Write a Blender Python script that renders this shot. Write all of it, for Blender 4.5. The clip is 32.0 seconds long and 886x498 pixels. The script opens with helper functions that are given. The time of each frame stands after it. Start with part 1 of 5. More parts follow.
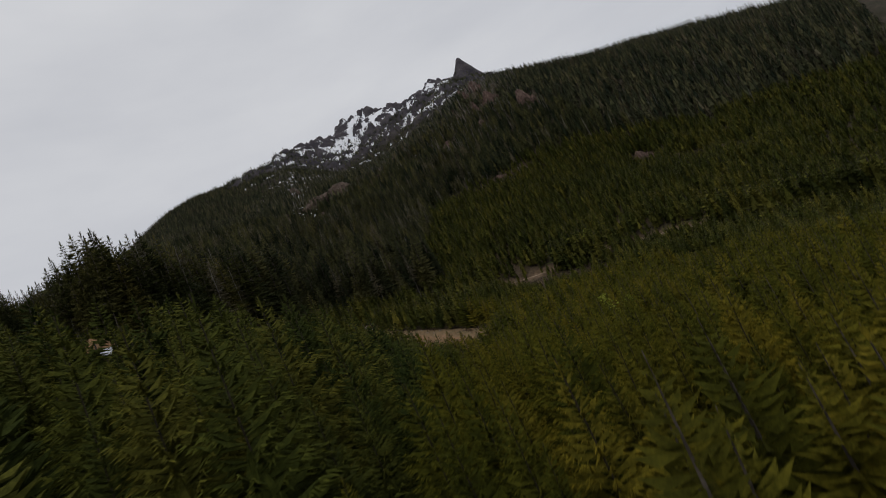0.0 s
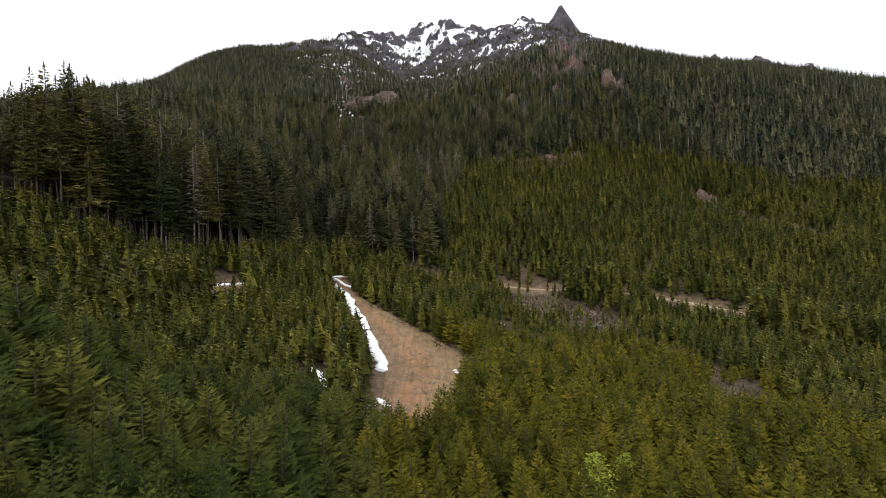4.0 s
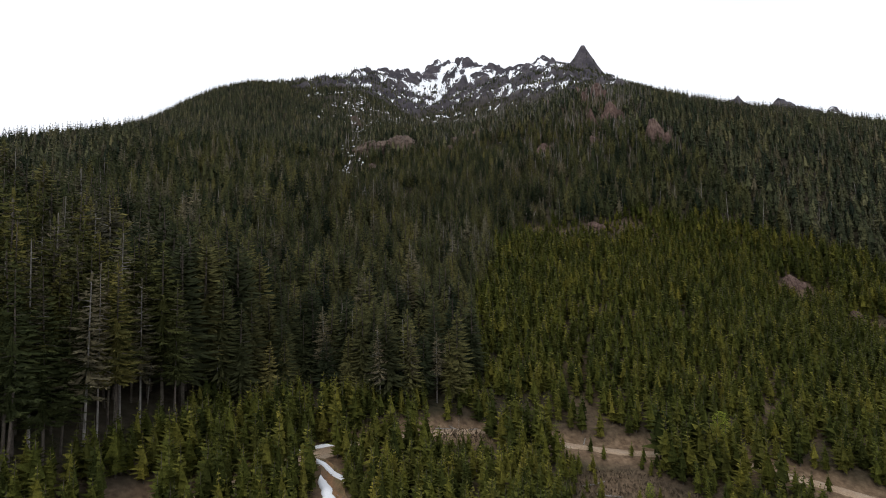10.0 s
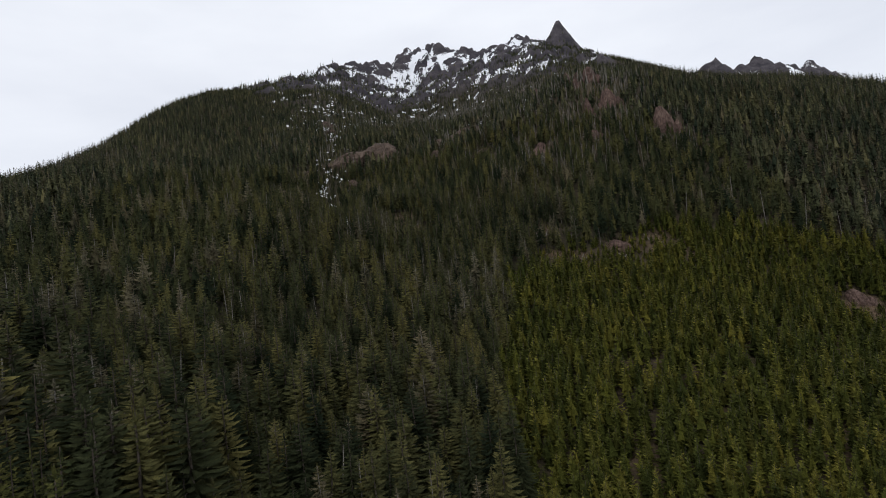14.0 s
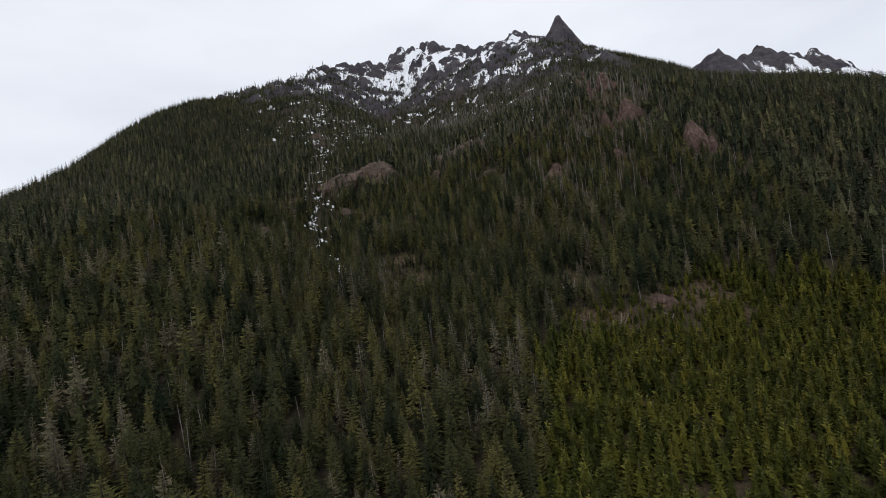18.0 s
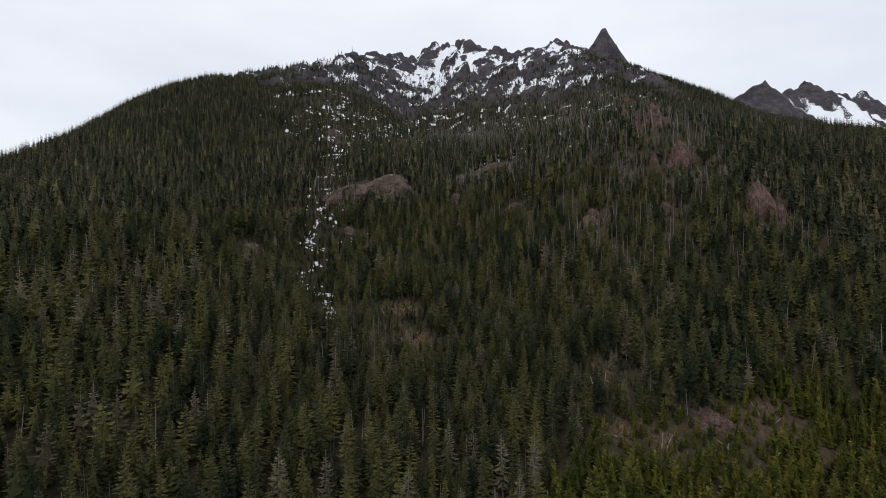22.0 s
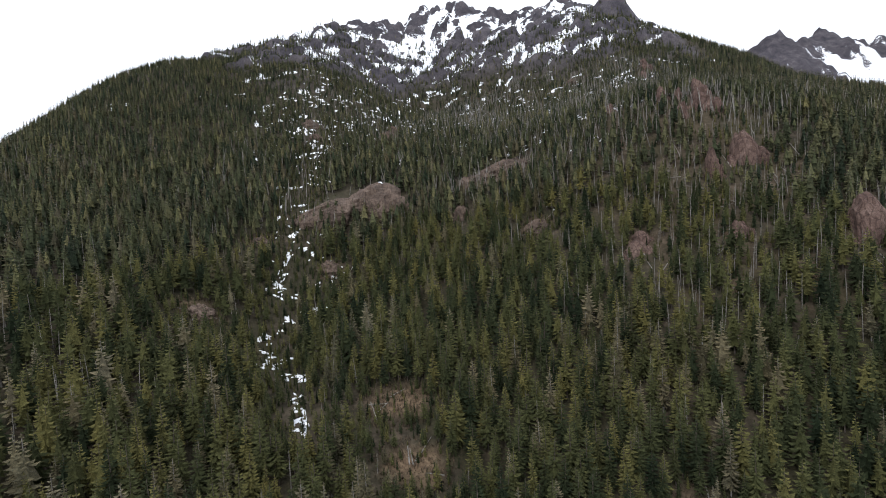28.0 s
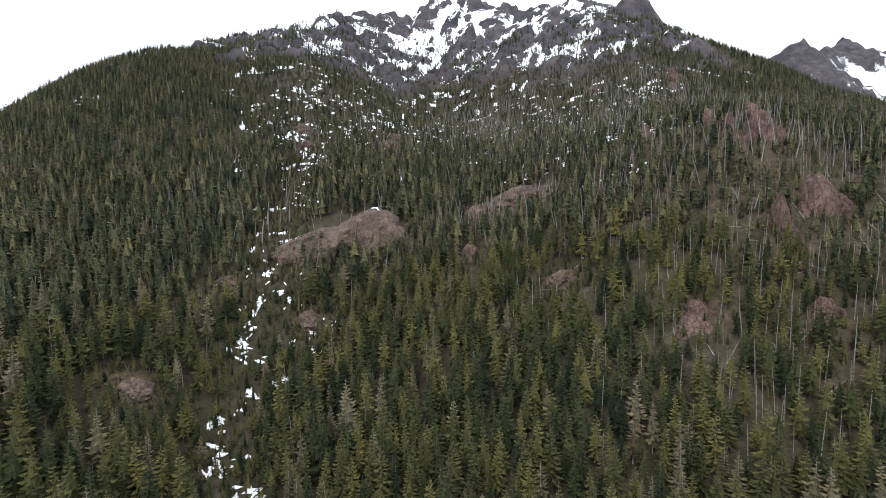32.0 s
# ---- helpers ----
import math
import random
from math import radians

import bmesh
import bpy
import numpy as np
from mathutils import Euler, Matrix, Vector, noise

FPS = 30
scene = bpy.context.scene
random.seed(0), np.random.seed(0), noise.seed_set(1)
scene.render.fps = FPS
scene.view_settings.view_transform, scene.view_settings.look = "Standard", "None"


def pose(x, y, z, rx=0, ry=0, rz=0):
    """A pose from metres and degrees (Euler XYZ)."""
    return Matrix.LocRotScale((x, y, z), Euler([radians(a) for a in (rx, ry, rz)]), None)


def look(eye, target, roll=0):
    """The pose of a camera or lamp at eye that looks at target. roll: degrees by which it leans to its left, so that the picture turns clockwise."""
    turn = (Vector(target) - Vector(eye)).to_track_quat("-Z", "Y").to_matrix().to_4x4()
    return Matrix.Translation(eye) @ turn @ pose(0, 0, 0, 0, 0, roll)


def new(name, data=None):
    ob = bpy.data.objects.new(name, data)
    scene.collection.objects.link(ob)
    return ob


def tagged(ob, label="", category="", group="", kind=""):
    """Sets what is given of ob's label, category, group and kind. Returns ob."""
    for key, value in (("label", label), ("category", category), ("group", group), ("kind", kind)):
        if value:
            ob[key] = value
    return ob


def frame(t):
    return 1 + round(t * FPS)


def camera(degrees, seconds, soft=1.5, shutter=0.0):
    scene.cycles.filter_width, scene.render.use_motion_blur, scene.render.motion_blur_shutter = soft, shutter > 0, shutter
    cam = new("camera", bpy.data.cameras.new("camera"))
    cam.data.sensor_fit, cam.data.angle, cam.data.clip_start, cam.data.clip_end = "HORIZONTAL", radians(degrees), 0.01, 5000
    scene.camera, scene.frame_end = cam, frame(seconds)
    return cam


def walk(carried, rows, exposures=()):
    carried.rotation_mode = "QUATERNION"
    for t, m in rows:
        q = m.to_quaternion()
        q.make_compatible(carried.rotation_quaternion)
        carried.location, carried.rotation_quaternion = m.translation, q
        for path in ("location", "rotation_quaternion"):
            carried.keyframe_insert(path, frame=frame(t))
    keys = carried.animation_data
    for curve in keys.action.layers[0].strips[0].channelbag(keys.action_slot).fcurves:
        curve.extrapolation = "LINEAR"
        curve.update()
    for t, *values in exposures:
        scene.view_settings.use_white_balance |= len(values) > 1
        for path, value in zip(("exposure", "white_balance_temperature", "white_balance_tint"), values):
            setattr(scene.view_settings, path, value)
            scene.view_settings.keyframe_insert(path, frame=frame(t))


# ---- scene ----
cam = camera(80.0, 32.0, 1.0, 0.3)
PATH = [
    (0, (-7.24, -51.76, 17.46), (-0.57, 47.34, 29.07), -24.76),
    (0.5, (-6.14, -48.84, 19.78), (0.72, 50.29, 31.04), -16.80),
    (1, (-4.91, -46.00, 22.04), (1.50, 53.29, 32.05), -14.44),
    (1.5, (-3.39, -43.34, 24.13), (1.62, 56.23, 31.91), -10.44),
    (2, (-1.85, -40.72, 26.15), (1.46, 59.07, 31.63), -6.38),
    (2.5, (-0.56, -38.02, 28.22), (1.39, 61.88, 32.36), -3.89),
    (4.5, (1.23, -25.11, 37.25), (2.01, 74.88, 36.59), -1.81),
    (5, (1.21, -20.56, 39.40), (1.51, 79.44, 39.06), -0.29),
    (5.5, (1.11, -15.74, 41.55), (0.85, 84.26, 41.43), 1.42),
    (6, (0.88, -10.69, 43.69), (0.84, 89.31, 43.70), 0.70),
    (6.5, (0.53, -5.42, 45.82), (0.41, 94.58, 45.83), 0.28),
    (7, (0.00, 0.00, 48.00), (0.00, 100.00, 48.00), 0.00),
    (7.5, (-0.73, 5.48, 50.26), (-0.80, 105.48, 50.28), -0.22),
    (8, (-1.59, 10.98, 52.68), (-1.81, 110.98, 52.87), -0.39),
    (8.5, (-2.55, 16.46, 55.36), (-2.89, 116.24, 61.97), -0.55),
    (9, (-3.58, 21.89, 58.34), (-3.83, 121.69, 64.55), -0.85),
    (9.5, (-4.72, 27.24, 61.70), (-5.22, 127.06, 67.72), -0.95),
    (10, (-5.85, 32.49, 65.37), (-6.29, 132.32, 71.17), -1.01),
    (10.5, (-6.94, 37.64, 69.28), (-7.31, 137.48, 74.96), -1.39),
    (11, (-7.97, 42.70, 73.32), (-6.43, 142.51, 79.22), -4.32),
    (11.5, (-8.97, 47.72, 77.37), (-6.64, 147.53, 83.09), -5.16),
    (12, (-9.94, 52.75, 81.35), (-7.58, 152.58, 86.73), -5.38),
    (12.5, (-10.80, 57.84, 85.24), (-8.50, 157.70, 90.03), -5.67),
    (13, (-11.57, 62.97, 89.01), (-9.10, 162.91, 91.49), -5.83),
    (13.5, (-12.27, 68.14, 92.64), (-9.98, 168.08, 94.99), -6.25),
    (14, (-12.90, 73.34, 96.27), (-10.64, 173.28, 98.66), -6.47),
    (14.5, (-13.50, 78.58, 99.94), (-11.21, 178.53, 102.19), -6.68),
    (16.5, (-15.01, 100.47, 115.21), (-12.23, 200.42, 116.74), -7.16),
    (17, (-14.69, 105.72, 119.04), (-11.84, 205.67, 120.42), -7.37),
    (17.5, (-14.15, 110.89, 122.83), (-11.51, 210.84, 124.10), -7.57),
    (18, (-13.55, 115.99, 126.55), (-10.95, 215.95, 127.59), -7.85),
    (18.5, (-12.96, 121.08, 130.20), (-10.44, 221.05, 131.08), -8.12),
    (19, (-12.42, 126.21, 133.78), (-9.70, 226.17, 134.39), -8.08),
    (19.5, (-11.88, 131.44, 137.29), (-9.30, 231.41, 137.92), -8.59),
    (20, (-11.50, 136.77, 140.75), (-8.90, 236.74, 141.35), -8.92),
    (20.5, (-11.30, 142.19, 144.19), (-8.85, 242.16, 144.66), -8.77),
    (21, (-11.25, 147.66, 147.58), (-10.25, 247.65, 148.07), -3.60),
    (21.5, (-11.25, 153.16, 150.91), (-11.00, 253.16, 151.27), -0.89),
    (22, (-11.26, 158.67, 154.17), (-10.69, 258.67, 154.09), -0.73),
    (22.5, (-11.22, 164.13, 157.35), (-10.81, 264.13, 156.71), -1.09),
    (23, (-11.17, 169.60, 160.43), (-10.37, 269.56, 157.43), -1.16),
    (23.5, (-11.13, 175.07, 163.42), (-10.43, 274.97, 159.01), -1.29),
    (24, (-11.09, 180.59, 166.37), (-10.52, 280.48, 161.80), -1.01),
    (24.5, (-11.05, 186.19, 169.34), (-10.57, 286.08, 164.69), -1.30),
    (25, (-11.03, 191.87, 172.31), (-10.62, 291.75, 167.45), -1.61),
    (25.5, (-11.09, 197.60, 175.27), (-10.74, 297.48, 170.50), -1.98),
    (27.5, (-12.18, 222.21, 186.22), (-11.71, 321.99, 179.63), -3.14),
    (28, (-12.35, 228.38, 188.94), (-11.84, 328.15, 182.26), -3.51),
    (28.5, (-12.45, 234.58, 191.64), (-11.99, 334.34, 184.76), -3.74),
    (29, (-12.47, 240.78, 194.30), (-12.03, 340.53, 187.32), -4.02),
    (29.5, (-12.45, 246.99, 196.94), (-12.04, 346.73, 189.82), -4.34),
    (30, (-12.41, 253.19, 199.61), (-11.96, 352.93, 192.38), -4.67),
    (30.5, (-12.39, 259.39, 202.40), (-12.02, 359.12, 195.02), -4.87),
    (31, (-12.51, 265.52, 205.20), (-12.24, 365.24, 197.65), -3.65),
    (31.5, (-12.78, 271.59, 207.99), (-12.24, 371.29, 200.20), -1.27),
    (32, (-13.17, 277.61, 210.76), (-12.73, 377.29, 202.78), -1.19),
]
EXPOSURES = [(0, -0.68, 6500, 10), (1, -0.22, 6500, 10), (2, 0.0, 6500, 10), (5, 1.05, 6420, 10), (8, 1.1, 6380, 10), (10, 0.3, 6350, 10), (12, -0.06, 6320, 10), (20, -0.12, 6300, 10), (23, -0.06, 6250, 10), (24, 0.1, 6200, 10), (28, 0.76, 6150, 10), (32, 1.1, 6150, 10)]
walk(cam, [(t, look(eye, target, roll)) for t, eye, target, roll in PATH], EXPOSURES)

# ---- sky and light ----
world = bpy.data.worlds.new("overcast_sky")
scene.world = world
world.use_nodes = True
wn, wl = world.node_tree.nodes, world.node_tree.links
wn.clear()
SUN_ELEVATION, SUN_ROTATION = radians(48), radians(200)
sky = wn.new("ShaderNodeTexSky")
sky.sky_type, sky.sun_disc, sky.sun_elevation, sky.sun_rotation = "NISHITA", False, SUN_ELEVATION, SUN_ROTATION
clear_sky = wn.new("ShaderNodeBackground")
clear_sky.inputs["Strength"].default_value = 0.09
wl.new(sky.outputs["Color"], clear_sky.inputs["Color"])
coord = wn.new("ShaderNodeTexCoord")
stretch = wn.new("ShaderNodeMapping")
stretch.inputs["Scale"].default_value = (1.6, 1.6, 5.0)
wl.new(coord.outputs["Generated"], stretch.inputs["Vector"])
cloud_noise = wn.new("ShaderNodeTexNoise")
cloud_noise.inputs["Scale"].default_value, cloud_noise.inputs["Detail"].default_value = 1.3, 5.0
wl.new(stretch.outputs["Vector"], cloud_noise.inputs["Vector"])
cloud_ramp = wn.new("ShaderNodeValToRGB")
cloud_ramp.color_ramp.elements[0].position, cloud_ramp.color_ramp.elements[0].color = 0.3, (0.735, 0.75, 0.80, 1)
cloud_ramp.color_ramp.elements[1].position, cloud_ramp.color_ramp.elements[1].color = 0.7, (0.90, 0.91, 0.94, 1)
wl.new(cloud_noise.outputs["Fac"], cloud_ramp.inputs["Fac"])
cloud_deck = wn.new("ShaderNodeBackground")
cloud_deck.inputs["Strength"].default_value = 1.22
wl.new(cloud_ramp.outputs["Color"], cloud_deck.inputs["Color"])
cover = wn.new("ShaderNodeMixShader")
cover.inputs["Fac"].default_value = 0.9
wl.new(clear_sky.outputs["Background"], cover.inputs[1])
wl.new(cloud_deck.outputs["Background"], cover.inputs[2])
world_out = wn.new("ShaderNodeOutputWorld")
wl.new(cover.outputs["Shader"], world_out.inputs["Surface"])

sun_lamp = bpy.data.lights.new("sun", "SUN")
sun_lamp.energy, sun_lamp.angle, sun_lamp.color = 0.8, radians(25), (1.0, 0.96, 0.9)
sun = new("sun", sun_lamp)
sun.matrix_world = look((0, 0, 500), (0 - math.sin(SUN_ROTATION) * 400, 0 - math.cos(SUN_ROTATION) * 400, 500 - 400 * math.tan(SUN_ELEVATION)))


# ---- materials ----
def material(name, rough=0.8, spec=0.3):
    m = bpy.data.materials.new(name)
    m.use_nodes = True
    b = m.node_tree.nodes["Principled BSDF"]
    b.inputs["Roughness"].default_value = rough
    b.inputs["Specular IOR Level"].default_value = spec
    return m, m.node_tree.nodes, m.node_tree.links, b


def noise_of(nodes, links, scale, detail=4.0, vector=None, rough=0.55):
    n = nodes.new("ShaderNodeTexNoise")
    n.inputs["Scale"].default_value, n.inputs["Detail"].default_value, n.inputs["Roughness"].default_value = scale, detail, rough
    if vector is None:
        vector = nodes.new("ShaderNodeNewGeometry").outputs["Position"]
    links.new(vector, n.inputs["Vector"])
    return n.outputs["Fac"]


def ramp_of(nodes, links, fac, stops):
    r = nodes.new("ShaderNodeValToRGB")
    while len(r.color_ramp.elements) < len(stops):
        r.color_ramp.elements.new(0.5)
    for e, (at, c) in zip(r.color_ramp.elements, stops):
        e.position, e.color = at, (*c, 1) if len(c) == 3 else c
    links.new(fac, r.inputs["Fac"])
    return r.outputs["Color"]


def mix_of(nodes, links, fac, a, b, kind="MIX"):
    m = nodes.new("ShaderNodeMix")
    m.data_type, m.blend_type = "RGBA", kind
    for value, slot in ((fac, 0), (a, 6), (b, 7)):
        if isinstance(value, (int, float)):
            m.inputs[slot].default_value = value
        elif isinstance(value, tuple):
            m.inputs[slot].default_value = (*value, 1)
        else:
            links.new(value, m.inputs[slot])
    return m.outputs[2]


def math_of(nodes, links, kind, a, b=0.0):
    m = nodes.new("ShaderNodeMath")
    m.operation = kind
    m.use_clamp = kind != "ADD"
    for slot, value in enumerate((a, b)):
        if isinstance(value, (int, float)):
            m.inputs[slot].default_value = value
        else:
            links.new(value, m.inputs[slot])
    return m.outputs[0]


def bump_of(nodes, links, bsdf, fac, strength, distance):
    b = nodes.new("ShaderNodeBump")
    b.inputs["Strength"].default_value, b.inputs["Distance"].default_value = strength, distance
    links.new(fac, b.inputs["Height"])
    links.new(b.outputs["Normal"], bsdf.inputs["Normal"])


def attribute_of(nodes, name):
    a = nodes.new("ShaderNodeAttribute")
    a.attribute_name = name
    return a.outputs["Fac"]


def foliage(name, dark, light, warm, stand=0.02, grain=2.2, vary=1.0):
    """Needles: hue by tree, by stand and by spray."""
    m, n, l, b = material(name, 0.85, 0.04)
    tint = attribute_of(n, "tint")
    info = n.new("ShaderNodeObjectInfo").outputs["Random"]
    one = math_of(n, l, "FRACT", math_of(n, l, "ADD", tint, info))
    c = ramp_of(n, l, one, [(0.0, dark), (0.55, light), (0.85, warm), (1.0, dark)])
    spray = ramp_of(n, l, n.new("ShaderNodeNewGeometry").outputs["Random Per Island"], [(0.0, (1 - 0.35 * vary, 1 - 0.32 * vary, 1 - 0.32 * vary)), (0.6, (1.0, 1.0, 0.96)), (1.0, (1 + 0.45 * vary, 1 + 0.4 * vary, 1 + 0.25 * vary))])
    c = mix_of(n, l, 1.0, c, spray, "MULTIPLY")
    area = ramp_of(n, l, noise_of(n, l, stand, 3.0), [(0.3, (0.82, 0.87, 0.86)), (0.7, (1.18, 1.12, 0.98))])
    c = mix_of(n, l, 1.0, c, area, "MULTIPLY")
    tuft = noise_of(n, l, grain, 3.0, rough=0.7)
    c = mix_of(n, l, 1.0, c, ramp_of(n, l, tuft, [(0.36, (0.68, 0.7, 0.72)), (0.5, (1.0, 1.0, 1.0)), (0.66, (1.4, 1.36, 1.28))]), "MULTIPLY")
    l.new(c, b.inputs["Base Color"])
    glow = n.new("ShaderNodeBsdfTranslucent")
    l.new(c, glow.inputs["Color"])
    both = n.new("ShaderNodeMixShader")
    both.inputs["Fac"].default_value = 0.2
    l.new(b.outputs["BSDF"], both.inputs[1])
    l.new(glow.outputs["BSDF"], both.inputs[2])
    l.new(both.outputs["Shader"], n["Material Output"].inputs["Surface"])
    return m


def rock_material(name, a, b_, c_):
    m, n, l, b = material(name, 0.92, 0.2)
    big = noise_of(n, l, 0.12, 6.0)
    c = ramp_of(n, l, big, [(0.3, a), (0.52, b_), (0.72, c_)])
    crack = n.new("ShaderNodeTexVoronoi")
    crack.feature = "DISTANCE_TO_EDGE"
    crack.inputs["Scale"].default_value = 0.45
    warp = n.new("ShaderNodeMapping")
    warp.inputs["Scale"].default_value = (1.0, 1.0, 0.45)
    l.new(n.new("ShaderNodeNewGeometry").outputs["Position"], warp.inputs["Vector"])
    l.new(warp.outputs["Vector"], crack.inputs["Vector"])
    seams = ramp_of(n, l, crack.outputs["Distance"], [(0.0, (0.45, 0.42, 0.4)), (0.12, (1, 1, 1))])
    c = mix_of(n, l, 0.8, c, seams, "MULTIPLY")
    fine = noise_of(n, l, 1.6, 8.0)
    c = mix_of(n, l, 1.0, c, ramp_of(n, l, fine, [(0.3, (0.65, 0.65, 0.66)), (0.7, (1.25, 1.22, 1.2))]), "MULTIPLY")
    l.new(c, b.inputs["Base Color"])
    bump_of(n, l, b, math_of(n, l, "ADD", fine, crack.outputs["Distance"]), 0.7, 0.6)
    return m


def ground_material():
    m, n, l, b = material("ground", 0.95, 0.15)
    soil = ramp_of(n, l, noise_of(n, l, 0.35, 6.0), [(0.3, (0.024, 0.020, 0.014)), (0.5, (0.045, 0.037, 0.025)), (0.66, (0.078, 0.060, 0.042))])
    moss = ramp_of(n, l, noise_of(n, l, 0.9, 6.0), [(0.35, (0.022, 0.021, 0.012)), (0.7, (0.046, 0.040, 0.022))])
    c = mix_of(n, l, ramp_of(n, l, noise_of(n, l, 0.06, 4.0), [(0.4, (0, 0, 0)), (0.6, (1, 1, 1))]), soil, moss)
    earth = ramp_of(n, l, noise_of(n, l, 0.7, 6.0), [(0.3, (0.072, 0.047, 0.029)), (0.5, (0.135, 0.090, 0.055)), (0.7, (0.205, 0.145, 0.092))])
    c = mix_of(n, l, attribute_of(n, "earthy"), c, earth)
    rock = ramp_of(n, l, noise_of(n, l, 0.05, 8.0, rough=0.65), [(0.3, (0.029, 0.028, 0.034)), (0.5, (0.058, 0.053, 0.060)), (0.7, (0.100, 0.089, 0.094))])
    rock = mix_of(n, l, 1.0, rock, ramp_of(n, l, noise_of(n, l, 0.5, 6.0), [(0.3, (0.6, 0.6, 0.62)), (0.7, (1.25, 1.22, 1.2))]), "MULTIPLY")
    c = mix_of(n, l, attribute_of(n, "rocky"), c, rock)
    ragged = attribute_of(n, "snowy")
    wobble = noise_of(n, l, 0.22, 6.0, rough=0.7)
    both = math_of(n, l, "ADD", math_of(n, l, "ADD", ragged, math_of(n, l, "MULTIPLY", wobble, 1.3)), -0.65)
    mask = ramp_of(n, l, both, [(0.47, (0, 0, 0)), (0.53, (1, 1, 1))])
    c = mix_of(n, l, mask, c, (0.80, 0.82, 0.85))
    l.new(c, b.inputs["Base Color"])
    bump_of(n, l, b, noise_of(n, l, 0.8, 8.0), 0.6, 0.5)
    return m


def simple(name, stops, scale, fine_scale, bump=0.3, distance=0.1, rough=0.9, lo=0.7, hi=1.25):
    m, n, l, b = material(name, rough, 0.2)
    c = ramp_of(n, l, noise_of(n, l, scale, 5.0), stops)
    fine = noise_of(n, l, fine_scale, 6.0)
    c = mix_of(n, l, 1.0, c, ramp_of(n, l, fine, [(0.3, (lo, lo, lo)), (0.7, (hi, hi, hi))]), "MULTIPLY")
    l.new(c, b.inputs["Base Color"])
    bump_of(n, l, b, fine, bump, distance)
    return m


def dirt_material():
    m, n, l, b = material("orange_dirt", 0.95, 0.15)
    c = ramp_of(n, l, noise_of(n, l, 0.16, 5.0, rough=0.65), [(0.28, (0.13, 0.090, 0.060)), (0.42, (0.215, 0.134, 0.079)), (0.56, (0.265, 0.160, 0.092)), (0.72, (0.21, 0.160, 0.112))])
    grass = ramp_of(n, l, noise_of(n, l, 0.5, 6.0, rough=0.7), [(0.47, (0, 0, 0)), (0.62, (1, 1, 1))])
    c = mix_of(n, l, math_of(n, l, "MULTIPLY", grass, 0.7), c, (0.135, 0.112, 0.060))
    # a smooth greyish band beside the snow, cobbled orange in the middle, thin dry grass beyond
    place = math_of(n, l, "ADD", attribute_of(n, "toward_right"), math_of(n, l, "ADD", math_of(n, l, "MULTIPLY", noise_of(n, l, 0.22, 4.0), 0.5), 0.25))
    band = ramp_of(n, l, place, [(0.28, (0.84, 0.88, 0.92)), (0.44, (1.05, 0.96, 0.86)), (0.60, (1.05, 1.0, 0.93)), (0.76, (0.92, 1.0, 0.94))])
    c = mix_of(n, l, 1.0, c, band, "MULTIPLY")
    along = n.new("ShaderNodeMapping")
    along.inputs["Rotation"].default_value, along.inputs["Scale"].default_value = (0, 0, radians(-22)), (1.1, 0.10, 0.3)
    l.new(n.new("ShaderNodeNewGeometry").outputs["Position"], along.inputs["Vector"])
    rills = noise_of(n, l, 1.0, 5.0, along.outputs["Vector"], 0.65)
    c = mix_of(n, l, 0.9, c, ramp_of(n, l, rills, [(0.36, (0.76, 0.73, 0.71)), (0.5, (1.0, 1.0, 1.0)), (0.64, (1.16, 1.13, 1.1))]), "MULTIPLY")
    pebbles = n.new("ShaderNodeTexVoronoi")
    pebbles.inputs["Scale"].default_value = 2.6
    l.new(n.new("ShaderNodeNewGeometry").outputs["Position"], pebbles.inputs["Vector"])
    stones = ramp_of(n, l, pebbles.outputs["Distance"], [(0.0, (1.5, 1.45, 1.4)), (0.22, (1.0, 1.0, 1.0)), (0.7, (0.7, 0.7, 0.7))])
    c = mix_of(n, l, 0.3, c, stones, "MULTIPLY")
    fine = noise_of(n, l, 4.0, 6.0, rough=0.7)
    c = mix_of(n, l, 1.0, c, ramp_of(n, l, fine, [(0.3, (0.62, 0.62, 0.62)), (0.7, (1.4, 1.38, 1.35))]), "MULTIPLY")
    l.new(c, b.inputs["Base Color"])
    bump_of(n, l, b, fine, 0.7, 0.2)
    return m


GROUND = ground_material()
YOUNG_BARK = simple("young_bark", [(0.3, (0.020, 0.017, 0.010)), (0.7, (0.045, 0.036, 0.022))], 3.0, 12.0)
YOUNG = foliage("young_needles", (0.036, 0.044, 0.013), (0.085, 0.0905, 0.020), (0.132, 0.122, 0.028), 0.03, 3.4)
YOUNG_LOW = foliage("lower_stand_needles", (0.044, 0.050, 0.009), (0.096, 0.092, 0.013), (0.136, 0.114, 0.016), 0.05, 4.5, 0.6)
YOUNG_DEEP = foliage("deep_green_needles", (0.028, 0.040, 0.012), (0.062, 0.073, 0.017), (0.092, 0.094, 0.022), 0.05, 4.5, 0.6)
FRESH_DEEP = foliage("deep_green_tips", (0.044, 0.058, 0.013), (0.086, 0.094, 0.018), (0.124, 0.116, 0.022), 0.03, 6.0, 0.5)
FRESH = foliage("fresh_tips", (0.060, 0.065, 0.009), (0.120, 0.109, 0.013), (0.170, 0.134, 0.016), 0.03, 6.0, 0.5)
OLD = foliage("old_needles", (0.018, 0.025, 0.015), (0.062, 0.066, 0.031), (0.112, 0.103, 0.042), 0.015, 3.0, 0.6)
EDGE = foliage("edge_needles", (0.030, 0.038, 0.018), (0.076, 0.079, 0.028), (0.122, 0.108, 0.036), 0.03, 3.0)
